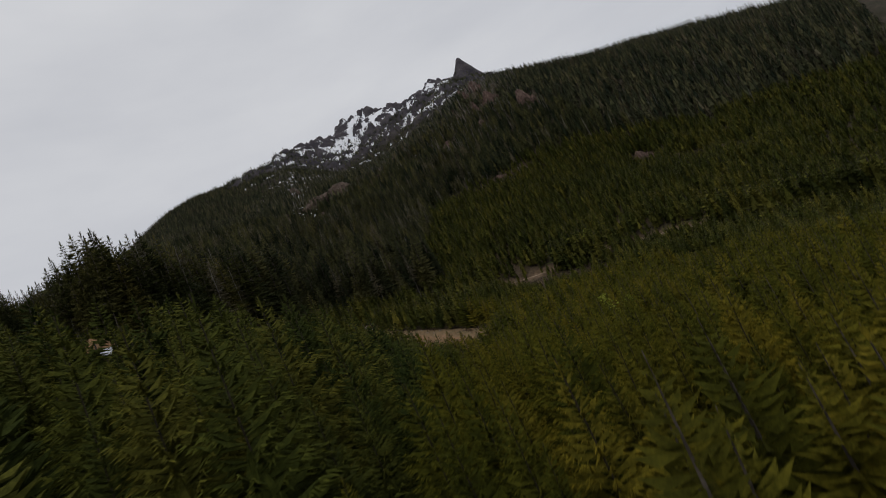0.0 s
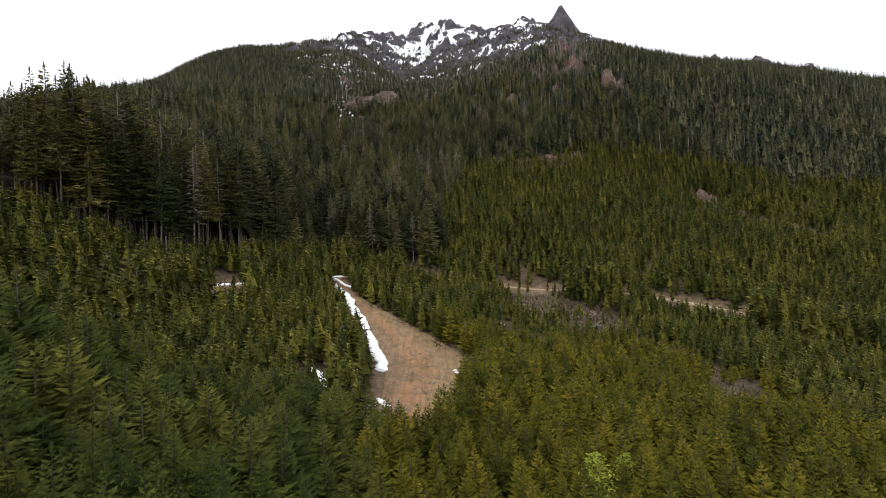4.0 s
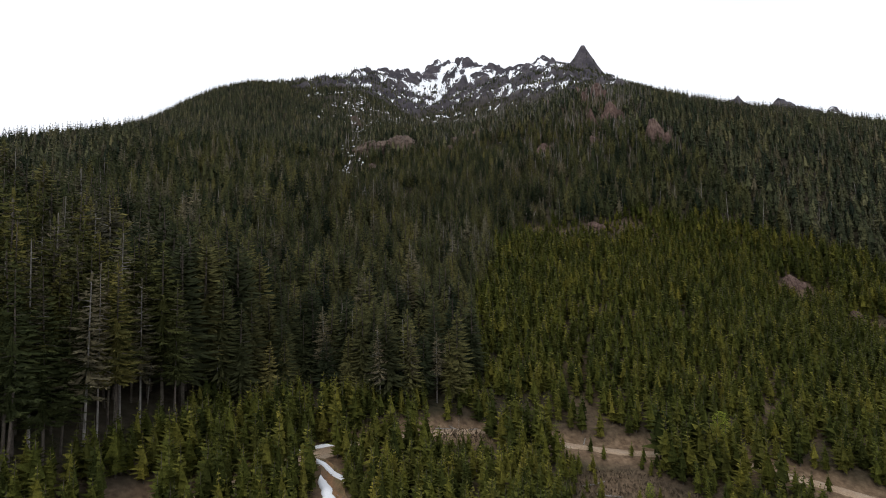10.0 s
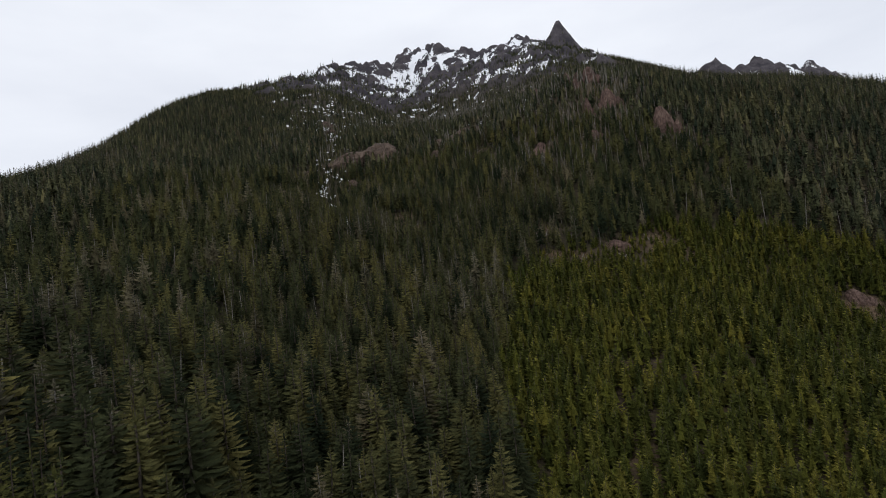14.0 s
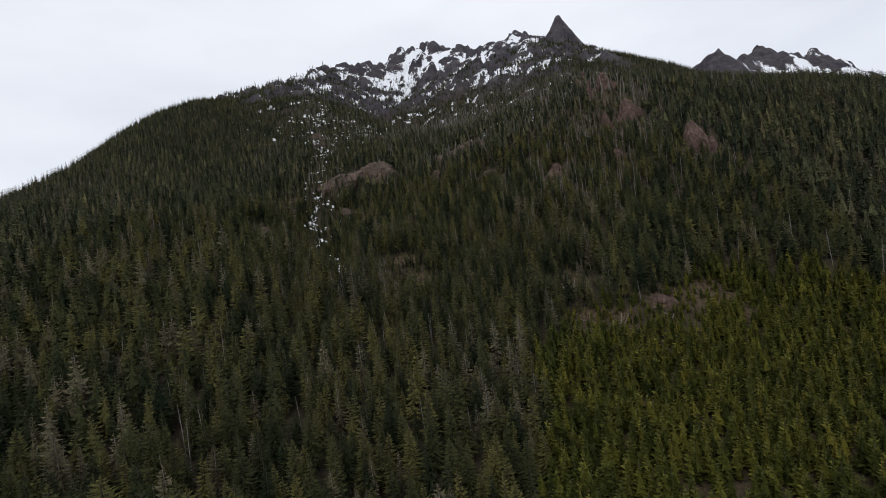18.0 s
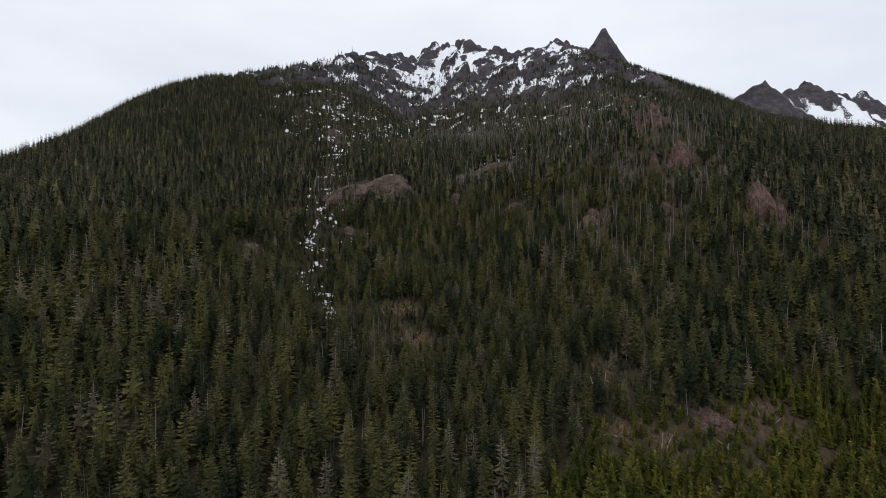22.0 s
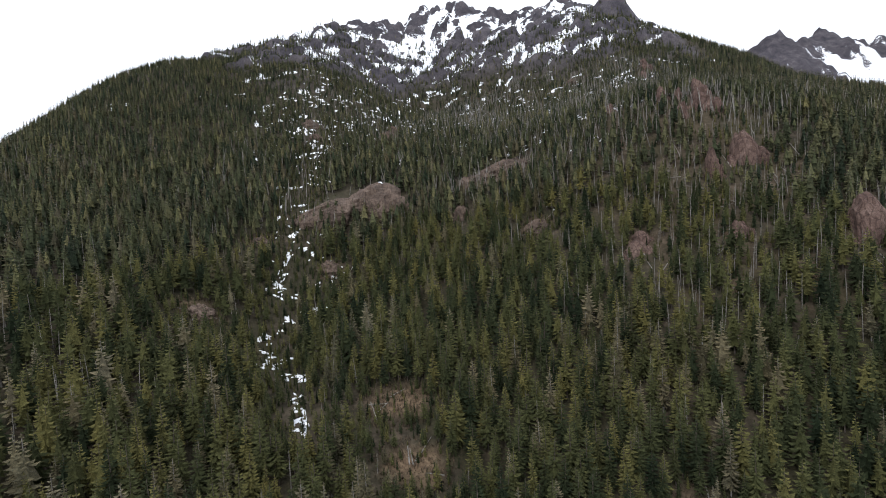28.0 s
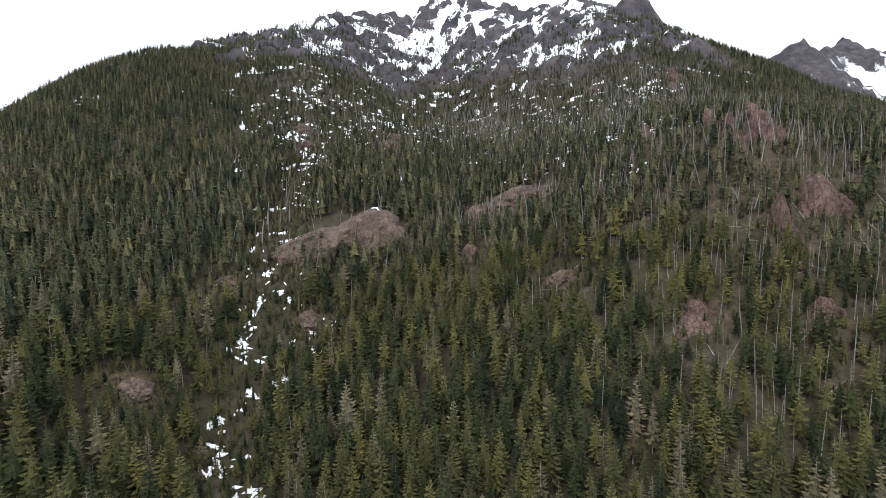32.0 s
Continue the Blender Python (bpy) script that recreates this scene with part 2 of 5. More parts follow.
# old needles made paler and bluer: distance haze put into their colour
OLD_HAZED = foliage("hazed_far_needles", (0.028, 0.038, 0.027), (0.084, 0.089, 0.053), (0.128, 0.122, 0.072), 0.015, 1.2)
LICHEN = foliage("lichen_needles", (0.062, 0.056, 0.037), (0.116, 0.103, 0.070), (0.152, 0.134, 0.096), 0.02, 3.0, 0.6)
BROADLEAF = foliage("spring_leaves", (0.15, 0.19, 0.03), (0.20, 0.23, 0.04), (0.23, 0.22, 0.05))
BARK = simple("bark", [(0.3, (0.05, 0.040, 0.031)), (0.7, (0.105, 0.088, 0.072))], 0.8, 4.0, 0.6, 0.1)
DEADWOOD = simple("dead_wood", [(0.3, (0.12, 0.11, 0.098)), (0.7, (0.26, 0.24, 0.215))], 0.6, 5.0, 0.4, 0.05)
ROCK_RED = rock_material("reddish_rock", (0.070, 0.046, 0.038), (0.115, 0.076, 0.062), (0.165, 0.116, 0.095))
ROCK_GREY = rock_material("grey_brown_rock", (0.062, 0.046, 0.036), (0.108, 0.079, 0.061), (0.155, 0.118, 0.092))
GRAVEL = simple("gravel_road", [(0.3, (0.20, 0.145, 0.095)), (0.55, (0.29, 0.21, 0.14)), (0.75, (0.33, 0.27, 0.20))], 0.25, 3.0, 0.4, 0.08)
DIRT = dirt_material()
SNOW = simple("old_snow", [(0.3, (0.72, 0.73, 0.76)), (0.7, (0.86, 0.87, 0.89))], 0.4, 3.0, 0.3, 0.1, 0.6, 0.94, 1.05)
BRUSH = simple("dry_brush", [(0.3, (0.055, 0.040, 0.026)), (0.7, (0.110, 0.082, 0.052))], 0.5, 3.0, 0.3, 0.05)


# ---- land form ----
def lattice(ix, iy, seed):
    h = (ix * 374761393 + iy * 668265263 + seed * 974634777) & 0x7FFFFFFF
    h = ((h ^ (h >> 13)) * 1274126177) & 0x7FFFFFFF
    return ((h ^ (h >> 16)) & 0xFFFF) / 65535.0


def vnoise(x, y, seed=0):
    """Smooth value noise from 0 to 1."""
    ix, iy = np.floor(x).astype(np.int64), np.floor(y).astype(np.int64)
    fx, fy = x - ix, y - iy
    fx, fy = fx * fx * (3 - 2 * fx), fy * fy * (3 - 2 * fy)
    a, b = lattice(ix, iy, seed), lattice(ix + 1, iy, seed)
    c, d = lattice(ix, iy + 1, seed), lattice(ix + 1, iy + 1, seed)
    return (a * (1 - fx) + b * fx) * (1 - fy) + (c * (1 - fx) + d * fx) * fy


def fbm(x, y, octaves=4, seed=0):
    total, amp = 0.0, 0.5
    for k in range(octaves):
        total = total + amp * vnoise(x * 2**k, y * 2**k, seed + k)
        amp *= 0.5
    return total


def ridged(x, y, octaves=4, seed=0):
    total, amp = 0.0, 0.5
    for k in range(octaves):
        total = total + amp * (1 - abs(2 * vnoise(x * 2**k, y * 2**k, seed + k) - 1))
        amp *= 0.5
    return total


def smooth(lo, hi, v):
    f = np.clip((v - lo) / (hi - lo), 0, 1)
    return f * f * (3 - 2 * f)


# Lines of the land, each a few places of x, y and height.
VALLEY = [(-60, -160, 14), (60, -160, -22), (-120, -40, 54), (-45, -45, 18), (-18, -48, 7), (4, -50, 3), (40, -40, -4), (140, -20, -28), (320, 20, -60), (-300, -60, 120)]
BENCH = [(-66, 55, 28.5), (-47, 12, 28.5), (-25, 77, 11), (-22, 20, 11), (15, 40, 2), (60, 90, 0), (150, 100, -14), (300, 130, -10), (-140, 70, 66), (10, 125, 13), (-90, 30, 44)]
ROADLINE = [(-66, 90, 28), (-54, 123, 27), (-38, 156, 27), (28, 182, 18), (72, 185, 17), (150, 180, 16), (-100, 150, 51), (-5, 178, 26), (-78, 118, 37), (-104, 110, 54)]
CUT = [(84, 336, 93), (165, 295, 58), (150, 345, 95), (40, 260, 56), (260, 260, 48), (110, 235, 38), (0, 330, 92)]
MIDSLOPE = [(-61, 391, 127), (-85, 438, 138), (-112, 436, 153), (153, 428, 166), (141, 490, 203), (141, 531, 238), (-200, 300, 121), (-215, 200, 91), (-246, 430, 178), (-322, 545, 208), (-250, 290, 119), (30, 430, 143), (260, 420, 150), (-262, 480, 189)]
BOWL = [(-53, 570, 207), (30, 580, 216), (-106, 637, 238), (-20, 700, 256), (90, 640, 256), (-15, 870, 309), (160, 860, 350), (-134, 830, 352), (-214, 762, 318), (-290, 690, 292), (-40, 1052, 426), (90, 1043, 438), (85, 940, 400)]
LEFT_RIDGE = [(-300, 845, 379), (-272, 872, 383), (-352, 826, 358), (-368, 650, 252), (-410, 800, 318), (-455, 758, 261), (-520, 730, 224), (-600, 640, 182), (-560, 850, 255)]
CREST = [(-268, 950, 415), (-225, 1050, 460), (-139, 1120, 505), (-58, 1150, 508), (6, 1181, 548), (72, 1180, 540), (136, 1170, 520), (226, 1185, 545), (255, 1130, 518), (300, 1075, 478)]
RIGHT_RIDGE = [(335, 1030, 440), (400, 950, 379), (440, 820, 294), (480, 700, 252), (510, 600, 204), (560, 420, 116), (250, 700, 280), (330, 560, 220), (410, 580, 222)]
OUTER = [(0, 1420, 360), (-500, 1200, 260), (500, 1300, 330), (700, 900, 150), (750, 500, 40), (-750, 500, 60), (-600, 150, 20), (600, 150, -30), (-700, 900, 120)]
KNOTS = np.array(VALLEY + BENCH + ROADLINE + CUT + MIDSLOPE + BOWL + LEFT_RIDGE + CREST + RIGHT_RIDGE + OUTER, float)


def kernel(d2):
    return 0.5 * d2 * np.log(d2 + 1e-9)


def spline():
    """Thin-plate weights through the lines of the land."""
    p, n = KNOTS[:, :2] / 500, len(KNOTS)
    k = kernel(((p[:, None] - p[None]) ** 2).sum(-1)) + 2e-4 * np.eye(n)
    q = np.c_[np.ones(n), p]
    return np.linalg.solve(np.block([[k, q], [q.T, np.zeros((3, 3))]]), np.r_[KNOTS[:, 2], 0, 0, 0])


WEIGHTS = spline()


def tent(x, y, line, slope, power=1.0):
    """Height of a sharp crest along a line, falling away on both sides."""
    best = np.full(x.shape, -1e9)
    for (x0, y0, z0), (x1, y1, z1) in zip(line[:-1], line[1:]):
        dx, dy = x1 - x0, y1 - y0
        f = np.clip(((x - x0) * dx + (y - y0) * dy) / (dx * dx + dy * dy), 0, 1)
        d = np.hypot(x - x0 - f * dx, y - y0 - f * dy)
        best = np.maximum(best, z0 + f * (z1 - z0) - slope * d**power)
    return best


SPIRE = [(256, 1094, 508), (268, 1092, 519), (276, 1091, 531), (280, 1090, 543), (285, 1089, 541), (293, 1084, 516), (312, 1070, 470)]
FAR_MASSIF = [(760, 1585, 520), (871, 1603, 598), (930, 1660, 566), (1010, 1740, 600), (1100, 1800, 640), (1166, 1828, 672), (1230, 1850, 640), (1268, 1862, 618), (1295, 1870, 646), (1330, 1878, 618), (1366, 1876, 652), (1420, 1890, 596), (1470, 1905, 520)]


def base_height(x, y):
    """The land without its small relief."""
    x, y = np.asarray(x, float), np.asarray(y, float)
    shape = x.shape
    x, y = x.ravel(), y.ravel()
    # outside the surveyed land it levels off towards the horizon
    cx, cy = np.clip(x, -800, 800), np.clip(y, -220, 1450)
    out = np.hypot(x - cx, y - cy)
    z = np.empty(len(x))
    for s in range(0, len(x), 20000):
        p = np.c_[cx[s : s + 20000], cy[s : s + 20000]] / 500
        k = kernel(((p[:, None] - KNOTS[None, :, :2] / 500) ** 2).sum(-1))
        z[s : s + 20000] = k @ WEIGHTS[:-3] + np.c_[np.ones(len(p)), p] @ WEIGHTS[-3:]
    z = z * np.exp(-out / 500) + (1 - np.exp(-out / 500)) * -40
    z = np.maximum(z, -120)
    z = np.maximum(z, tent(x, y, SPIRE, 2.6, 0.9) + 6 * smooth(1, 12, np.hypot(x - 281, y - 1090)) * (ridged(x / 11, y / 11, 3, 82) - 0.5))
    far = tent(x, y, FAR_MASSIF, 0.95)
    return np.maximum(z, far).reshape(shape)


# ---- roads in plan ----
ROAD_MAIN = [(-30, -40), (-38, -18), (-46, 8), (-57, 32), (-65, 58), (-67, 84), (-61, 108), (-54, 123), (-46, 139), (-37, 154), (-24, 164), (-8, 174), (12, 182), (30, 183), (46, 182), (64, 181), (80, 174), (94, 166), (108, 156), (124, 140), (150, 122), (200, 100)]
STRIP_LEFT = [(-35, 152), (-31, 143), (-27, 132), (-21, 116), (-16, 101), (-11.5, 86), (-10.5, 72), (-8.5, 62), (-5, 52)]
STRIP_RIGHT = [(-29.5, 150), (-26, 141), (-17.5, 129.5), (-8.5, 118.5), (0.5, 106.5), (9.5, 92), (10, 85), (5, 78), (3.5, 66), (0, 52)]


# bare or brushy openings among the trees: middle and radius
OPENINGS = [(38, 162, 11), (50, 158, 8), (55, 145, 6), (46, 134, 6), (66, 88, 6), (60, 118, 5), (22, 119, 4), (70, 104, 4), (165, 292, 7), (178, 262, 5), (190, 240, 4), (-2, 172, 5), (-52, 20, 6), (-41.5, 9, 3.5), (-40, 5, 3), (21, 20, 3.5)]
SLASH = [(48, 334, 6), (81, 336, 8), (61, 330, 4), (102, 342, 5), (49, 359, 7), (-30, 402, 11), (-24, 377, 9), (76, 460, 5), (112, 449, 5), (125, 421, 4), (100, 425, 5), (90, 405, 4), (118, 470, 5), (-68, 492, 6), (37, 496, 8), (-108, 507, 6), (-112, 443, 8)]


def densify(line, step):
    """Points along a smooth curve through a plan line."""
    p = np.array(line, float)
    q = np.vstack([2 * p[0] - p[1], p, 2 * p[-1] - p[-2]])
    out = []
    for a, b, c, d in zip(q[:-3], q[1:-2], q[2:-1], q[3:]):
        count = max(2, int(np.hypot(*(c - b)) / step))
        for f in np.arange(count) / count:
            out.append(0.5 * (2 * b + (c - a) * f + (2 * a - 5 * b + 4 * c - d) * f**2 + (3 * b - a - 3 * c + d) * f**3))
    out.append(p[-1])
    return np.array(out)


MAIN = densify(ROAD_MAIN, 2.0)
LEFT, RIGHT = densify(STRIP_LEFT, 1.5), densify(STRIP_RIGHT, 1.5)


def running(values, n):
    pad = np.r_[np.full(n, values[0]), values, np.full(n, values[-1])]
    return np.convolve(pad, np.ones(2 * n + 1) / (2 * n + 1), "valid")


MAIN_Z = running(base_height(MAIN[:, 0], MAIN[:, 1]), 4)


def near_road(x, y):
    """Distance to the road's middle, and the road's height there."""
    far, high = np.full(x.shape, 1e3), np.zeros(x.shape)
    some = (x > -85) & (x < 215) & (y > -55) & (y < 205)
    if some.any():
        d = np.hypot(x[some][:, None] - MAIN[:, 0], y[some][:, None] - MAIN[:, 1])
        k = d.argmin(1)
        far[some], high[some] = d[np.arange(len(k)), k], MAIN_Z[k]
    return far, high


def strip_depth(x, y):
    """How far inside the bare dirt strip a place lies, in metres; negative outside."""
    lx, rx = np.interp(-y, -LEFT[:, 1], LEFT[:, 0]), np.interp(-y, -RIGHT[:, 1], RIGHT[:, 0])
    return np.minimum(np.minimum(x - lx, rx - x), np.minimum(y - 53, 152 - y))


def summit_zone(x, y, z):
    """Where bare rock and snow take over from the trees."""
    edge = 342 + 90 * (fbm(x / 60, y / 60, 3, 40) - 0.45) + 0.0004 * (x - 5) ** 2 + 85 * smooth(-215, -275, x) * smooth(940, 880, y)
    top = smooth(edge - 26, edge + 40, z)
    return np.where((y > 700) & (x < 330) & (x > -320), top, 0) + np.where((y > 1250) | (x > 620), smooth(330, 380, z), 0)


def lumps(u, v, seed):
    """Rounded blocks: distance to the nearest of scattered middles, and that block's own number."""
    iu, iv = np.floor(u).astype(np.int64), np.floor(v).astype(np.int64)
    best, own = np.full(u.shape, 9.0), np.zeros(u.shape)
    for du in (-1, 0, 1):
        for dv in (-1, 0, 1):
            cu, cv = iu + du, iv + dv
            d = np.hypot(u - cu - lattice(cu, cv, seed), v - cv - lattice(cu, cv, seed + 1))
            near = d < best
            best, own = np.where(near, d, best), np.where(near, lattice(cu, cv, seed + 2), own)
    return best, own


def crags(x, y):
    """Height and bareness of the rock blocks that stand out of the summit snow."""
    wx, wy = x + 30 * (fbm(x / 40, y / 40, 3, 61) - 0.45), y + 30 * (fbm(x / 40, y / 40, 3, 65) - 0.45)
    u, v = (wx * 0.9 + wy * 0.43), (-wx * 0.43 + wy * 0.9)
    d1, n1 = lumps(u / 44, v / 27, 101)
    d2, n2 = lumps(u / 17, v / 12, 111)
    big, small = smooth(0.52, 0.22, d1) * (n1 > 0.4), smooth(0.5, 0.25, d2) * (n2 > 0.42)
    block1, block2 = smooth(0.58, 0.3, d1) * (1.15 - 0.6 * d1) * (n1 > 0.4), smooth(0.55, 0.28, d2) * (1.1 - 0.5 * d2) * (n2 > 0.42)
    rise = 10 * block1 * (0.45 + n1) + 5 * block2 * (0.4 + n2) + 5 * (ridged(x / 13, y / 13, 3, 70) - 0.5) * np.maximum(big, small)
    brow = smooth(26, 6, -tent(x, y, [(a, b, 0) for a, b, _ in CREST], 1.0) + 26 * (fbm(x / 16, y / 16, 3, 77) - 0.45))
    lower = smooth(100, 220, x) * smooth(1120, 1000, y) * smooth(0.35, 0.5, fbm(x / 30, y / 30, 3, 78))
    return rise - 4, np.clip(np.maximum(np.maximum(big * 1.15, small), np.maximum(brow, 0.7 * lower)), 0, 1)


def height(x, y):
    """The ground's height: the land, its relief, the road's bench."""
    x, y = np.asarray(x, float), np.asarray(y, float)
    shape = x.shape
    x, y = np.atleast_1d(x).ravel(), np.atleast_1d(y).ravel()
    z = base_height(x, y)
    d, zr = near_road(x, y)
    calm = smooth(4, 25, d) * smooth(2, -12, strip_depth(x, y))
    z = z + calm * (5.0 * (fbm(x / 38, y / 38, 3, 7) - 0.45) + 1.2 * (fbm(x / 7, y / 7, 2, 17) - 0.4))
    bare = np.clip(summit_zone(x, y, z), 0, 1)
    if bare.any():
        rise, _ = crags(x, y)
        jag = 15 * smooth(440, 520, z) * (ridged(x / 34, y / 90, 4, 75) - 0.55)
        calm_spire = smooth(28, 120, np.hypot(x - 282, y - 1088))
        z = z + bare * (rise + jag) * calm_spire
    w = 1 - smooth(3.2, 9.0, d)
    z = z * (1 - w) + (zr - 0.15) * w
    return z.reshape(shape)


# Where the clear-cut meets the old forest: its outline in plan.
CLEARCUT = [(-420, -160), (-420, -60), (-260, -10), (-170, 40), (-126, 72), (-96, 94), (-74, 114), (-68, 138), (-62, 160), (-46, 172), (-34, 178), (-15, 182), (2, 190), (4, 224), (7, 262), (14, 300), (30, 322), (42, 334), (66, 338), (90, 342), (120, 352), (155, 347), (196, 322), (228, 297), (300, 262), (420, 240), (700, 200), (700, -160)]


def inside(x, y, poly):
    hit = np.zeros(x.shape, bool)
    for (x0, y0), (x1, y1) in zip(poly, poly[1:] + poly[:1]):
        cross = ((y0 > y) != (y1 > y)) & (x < (x1 - x0) * (y - y0) / (y1 - y0 + 1e-9) + x0)
        hit ^= cross
    return hit


def ragged_cut(x, y):
    """Inside the clear-cut, its edge uneven."""
    return inside(x + 16 * (fbm(x / 13, y / 13, 3, 14) - 0.45), y + 16 * (fbm(x / 13, y / 13, 3, 15) - 0.45), CLEARCUT)


def axis(parts):
    return np.unique(np.concatenate([np.arange(a, b + 0.01, s) for a, b, s in parts]).round(3))


def link_mesh(name, verts, faces, mats, parent=None, smooth_faces=False, mat_index=None, attributes=()):
    """One mesh object from arrays."""
    me = bpy.data.meshes.new(name)
    verts, faces = np.asarray(verts, np.float32), np.asarray(faces, np.int32)
    k = faces.shape[1]
    me.vertices.add(len(verts))
    me.vertices.foreach_set("co", verts.ravel())
    me.loops.add(faces.size)
    me.loops.foreach_set("vertex_index", faces.ravel())
    me.polygons.add(len(faces))
    me.polygons.foreach_set("loop_start", np.arange(0, faces.size, k, dtype=np.int32))
    me.polygons.foreach_set("use_smooth", np.full(len(faces), smooth_faces))
    if mat_index is not None:
        me.polygons.foreach_set("material_index", np.asarray(mat_index, np.int32))
    for m in mats:
        me.materials.append(m)
    for key, values in attributes:
        me.attributes.new(key, "FLOAT", "POINT").data.foreach_set("value", np.asarray(values, np.float32))
    me.update(calc_edges=True)
    me.validate()
    ob = new(name, me)
    ob.parent = parent
    return ob


xs = axis([(-4000, -900, 155), (-900, -340, 14), (-340, -110, 5), (-110, 140, 2.8), (140, 235, 5), (235, 320, 2.5), (320, 460, 5), (460, 900, 14), (900, 1500, 15), (1500, 4500, 200)])
ys = axis([(-2000, -100, 95), (-100, 210, 2.8), (210, 720, 4.5), (720, 1230, 4), (1260, 1560, 20), (1560, 1960, 8), (1960, 4600, 120)])
gx, gy = np.meshgrid(xs, ys)
gz = height(gx, gy)
dzx, dzy = np.gradient(gz, xs, axis=1), np.gradient(gz, ys, axis=0)
steep = np.hypot(dzx, dzy)
bare = np.clip(summit_zone(gx, gy, gz), 0, 1)
_, stone = crags(gx, gy)
streaks = fbm((gx - gy) / 17, (gx + gy) / 75, 4, 90)
ledges = fbm(gx / 62 + gy / 200, gy / 15, 4, 94)
leaning = smooth(-70, 50, gx)
patchy = streaks * leaning + ledges * (1 - leaning)
field = 0.74 - 0.03 * smooth(-60, -130, gx) + 0.36 * np.exp(-(((gx + 40) / 70) ** 2) - ((gy - 1080) / 90) ** 2) - 0.12 * smooth(0.9, 1.6, steep) - 0.06 * smooth(140, 280, gx) + 0.10 * smooth(-90, -160, gx)
snowy = bare * np.clip(field - 0.34 * smooth(1.0, 0.5, bare) + 2.0 * (patchy - 0.46) - 0.64 * stone, 0, 1) * smooth(14, 48, np.hypot(gx - 282, gy - 1088))
# scattered remnants among the highest trees
fringe = smooth(222, 285, gz - 0.0008 * (gx - 10) ** 2) * (gy > 560) * smooth(-250, -190, gx) * (gx < 330)
snowy = np.maximum(snowy, (1 - bare) * fringe * np.clip(0.46 + 2.8 * (fbm(gx / 8, gy / 8, 3, 95) - 0.56), 0, 0.9))
# the far massif: dark peaks over one broad snow slope
massif = (gx > 640) & (gy > 1450)
drop = np.interp(gx, [p[0] for p in FAR_MASSIF], [p[2] for p in FAR_MASSIF]) - gz
snowy = np.where(massif, bare * np.clip(0.40 + 0.9 * (smooth(40, 130, drop) - 0.5) + 3.6 * (fbm(gx / 42, gy / 60, 4, 97) - 0.46), 0, 1), snowy)
road_far, _ = near_road(gx.ravel(), gy.ravel())
road_far = road_far.reshape(gx.shape)
earthy = smooth(9.0, 5.0, road_far + 5 * (fbm(gx / 9, gy / 9, 2, 12) - 0.45))
for ox, oy, r in OPENINGS + [(a, b, (0.55 if a > 40 and b < 400 else 0.7) * c) for a, b, c in SLASH]:
    earthy = np.maximum(earthy, 0.7 * smooth(1.25, 0.6, np.hypot((gx - ox) / 1.25, gy - oy) / r + 0.9 * (fbm(gx / 6, gy / 6, 2, 13) - 0.45)))
worn = smooth(50, 85, gx) * smooth(195, 170, gx) * smooth(385, 410, gy) * smooth(640, 560, gy)
earthy = np.maximum(earthy, 0.15 * worn * smooth(0.36, 0.5, fbm(gx / 14, gy / 14, 3, 19)))
margin = strip_depth(gx.ravel(), gy.ravel()).reshape(gx.shape)
earthy = np.maximum(earthy, 0.85 * smooth(-6, -0.5, margin))
felled = ragged_cut(gx.ravel(), gy.ravel()).reshape(gx.shape)
earthy = np.maximum(earthy, felled * (0.1 + 0.3 * smooth(0.4, 0.6, fbm(gx / 20, gy / 20, 3, 29))))
nx, ny = len(xs), len(ys)
idx = np.arange(nx * ny).reshape(ny, nx)
quads = np.stack([idx[:-1, :-1], idx[:-1, 1:], idx[1:, 1:], idx[1:, :-1]], -1).reshape(-1, 4)
ground = link_mesh("ground", np.stack([gx, gy, gz], -1).reshape(-1, 3), quads, [GROUND], smooth_faces=True, attributes=[("rocky", bare.ravel()), ("earthy", earthy.ravel()), ("snowy", snowy.ravel())])
tagged(ground, "steep forest floor of brown soil and moss rising to snowy bare rock", "ground", kind="structure")


def ribbon(name, left, right, z_of, mats, across=5, lift=0.0, attributes=()):
    """A strip of ground cover between two lines of the same length."""
    f = np.linspace(0, 1, across)
    p = left[:, None] * (1 - f[None, :, None]) + right[:, None] * f[None, :, None]
    z = z_of(p[..., 0], p[..., 1]) + lift
    n, i = len(left), np.arange(len(left) * across).reshape(-1, across)
    faces = np.stack([i[:-1, :-1], i[:-1, 1:], i[1:, 1:], i[1:, :-1]], -1).reshape(-1, 4)
    return link_mesh(name, np.concatenate([p, z[..., None]], -1).reshape(-1, 3), faces, mats, smooth_faces=True, attributes=attributes)


way = np.gradient(MAIN, axis=0)
side = np.c_[way[:, 1], -way[:, 0]] / np.hypot(*way.T)[:, None]
wide = 2.9 + 1.0 * (fbm(np.arange(len(MAIN)) / 7.0, np.zeros(len(MAIN)), 3, 5) - 0.45)
wide[np.hypot(MAIN[:, 0] + 34, MAIN[:, 1] - 157) < 9] += 1.2
f = np.linspace(0, 1, 7)
p = MAIN[:, None] + side[:, None] * (wide[:, None, None] * (2 * f - 1)[None, :, None])
pz = np.repeat(MAIN_Z[:, None], 7, 1) + 0.05 - 0.5 * (np.abs(2 * f - 1) > 0.95)[None] + 0.08 * np.sin(f * np.pi)[None] - 0.06 * (np.abs(np.abs(2 * f - 1) - 0.45) < 0.2)[None]
i = np.arange(p.shape[0] * 7).reshape(-1, 7)
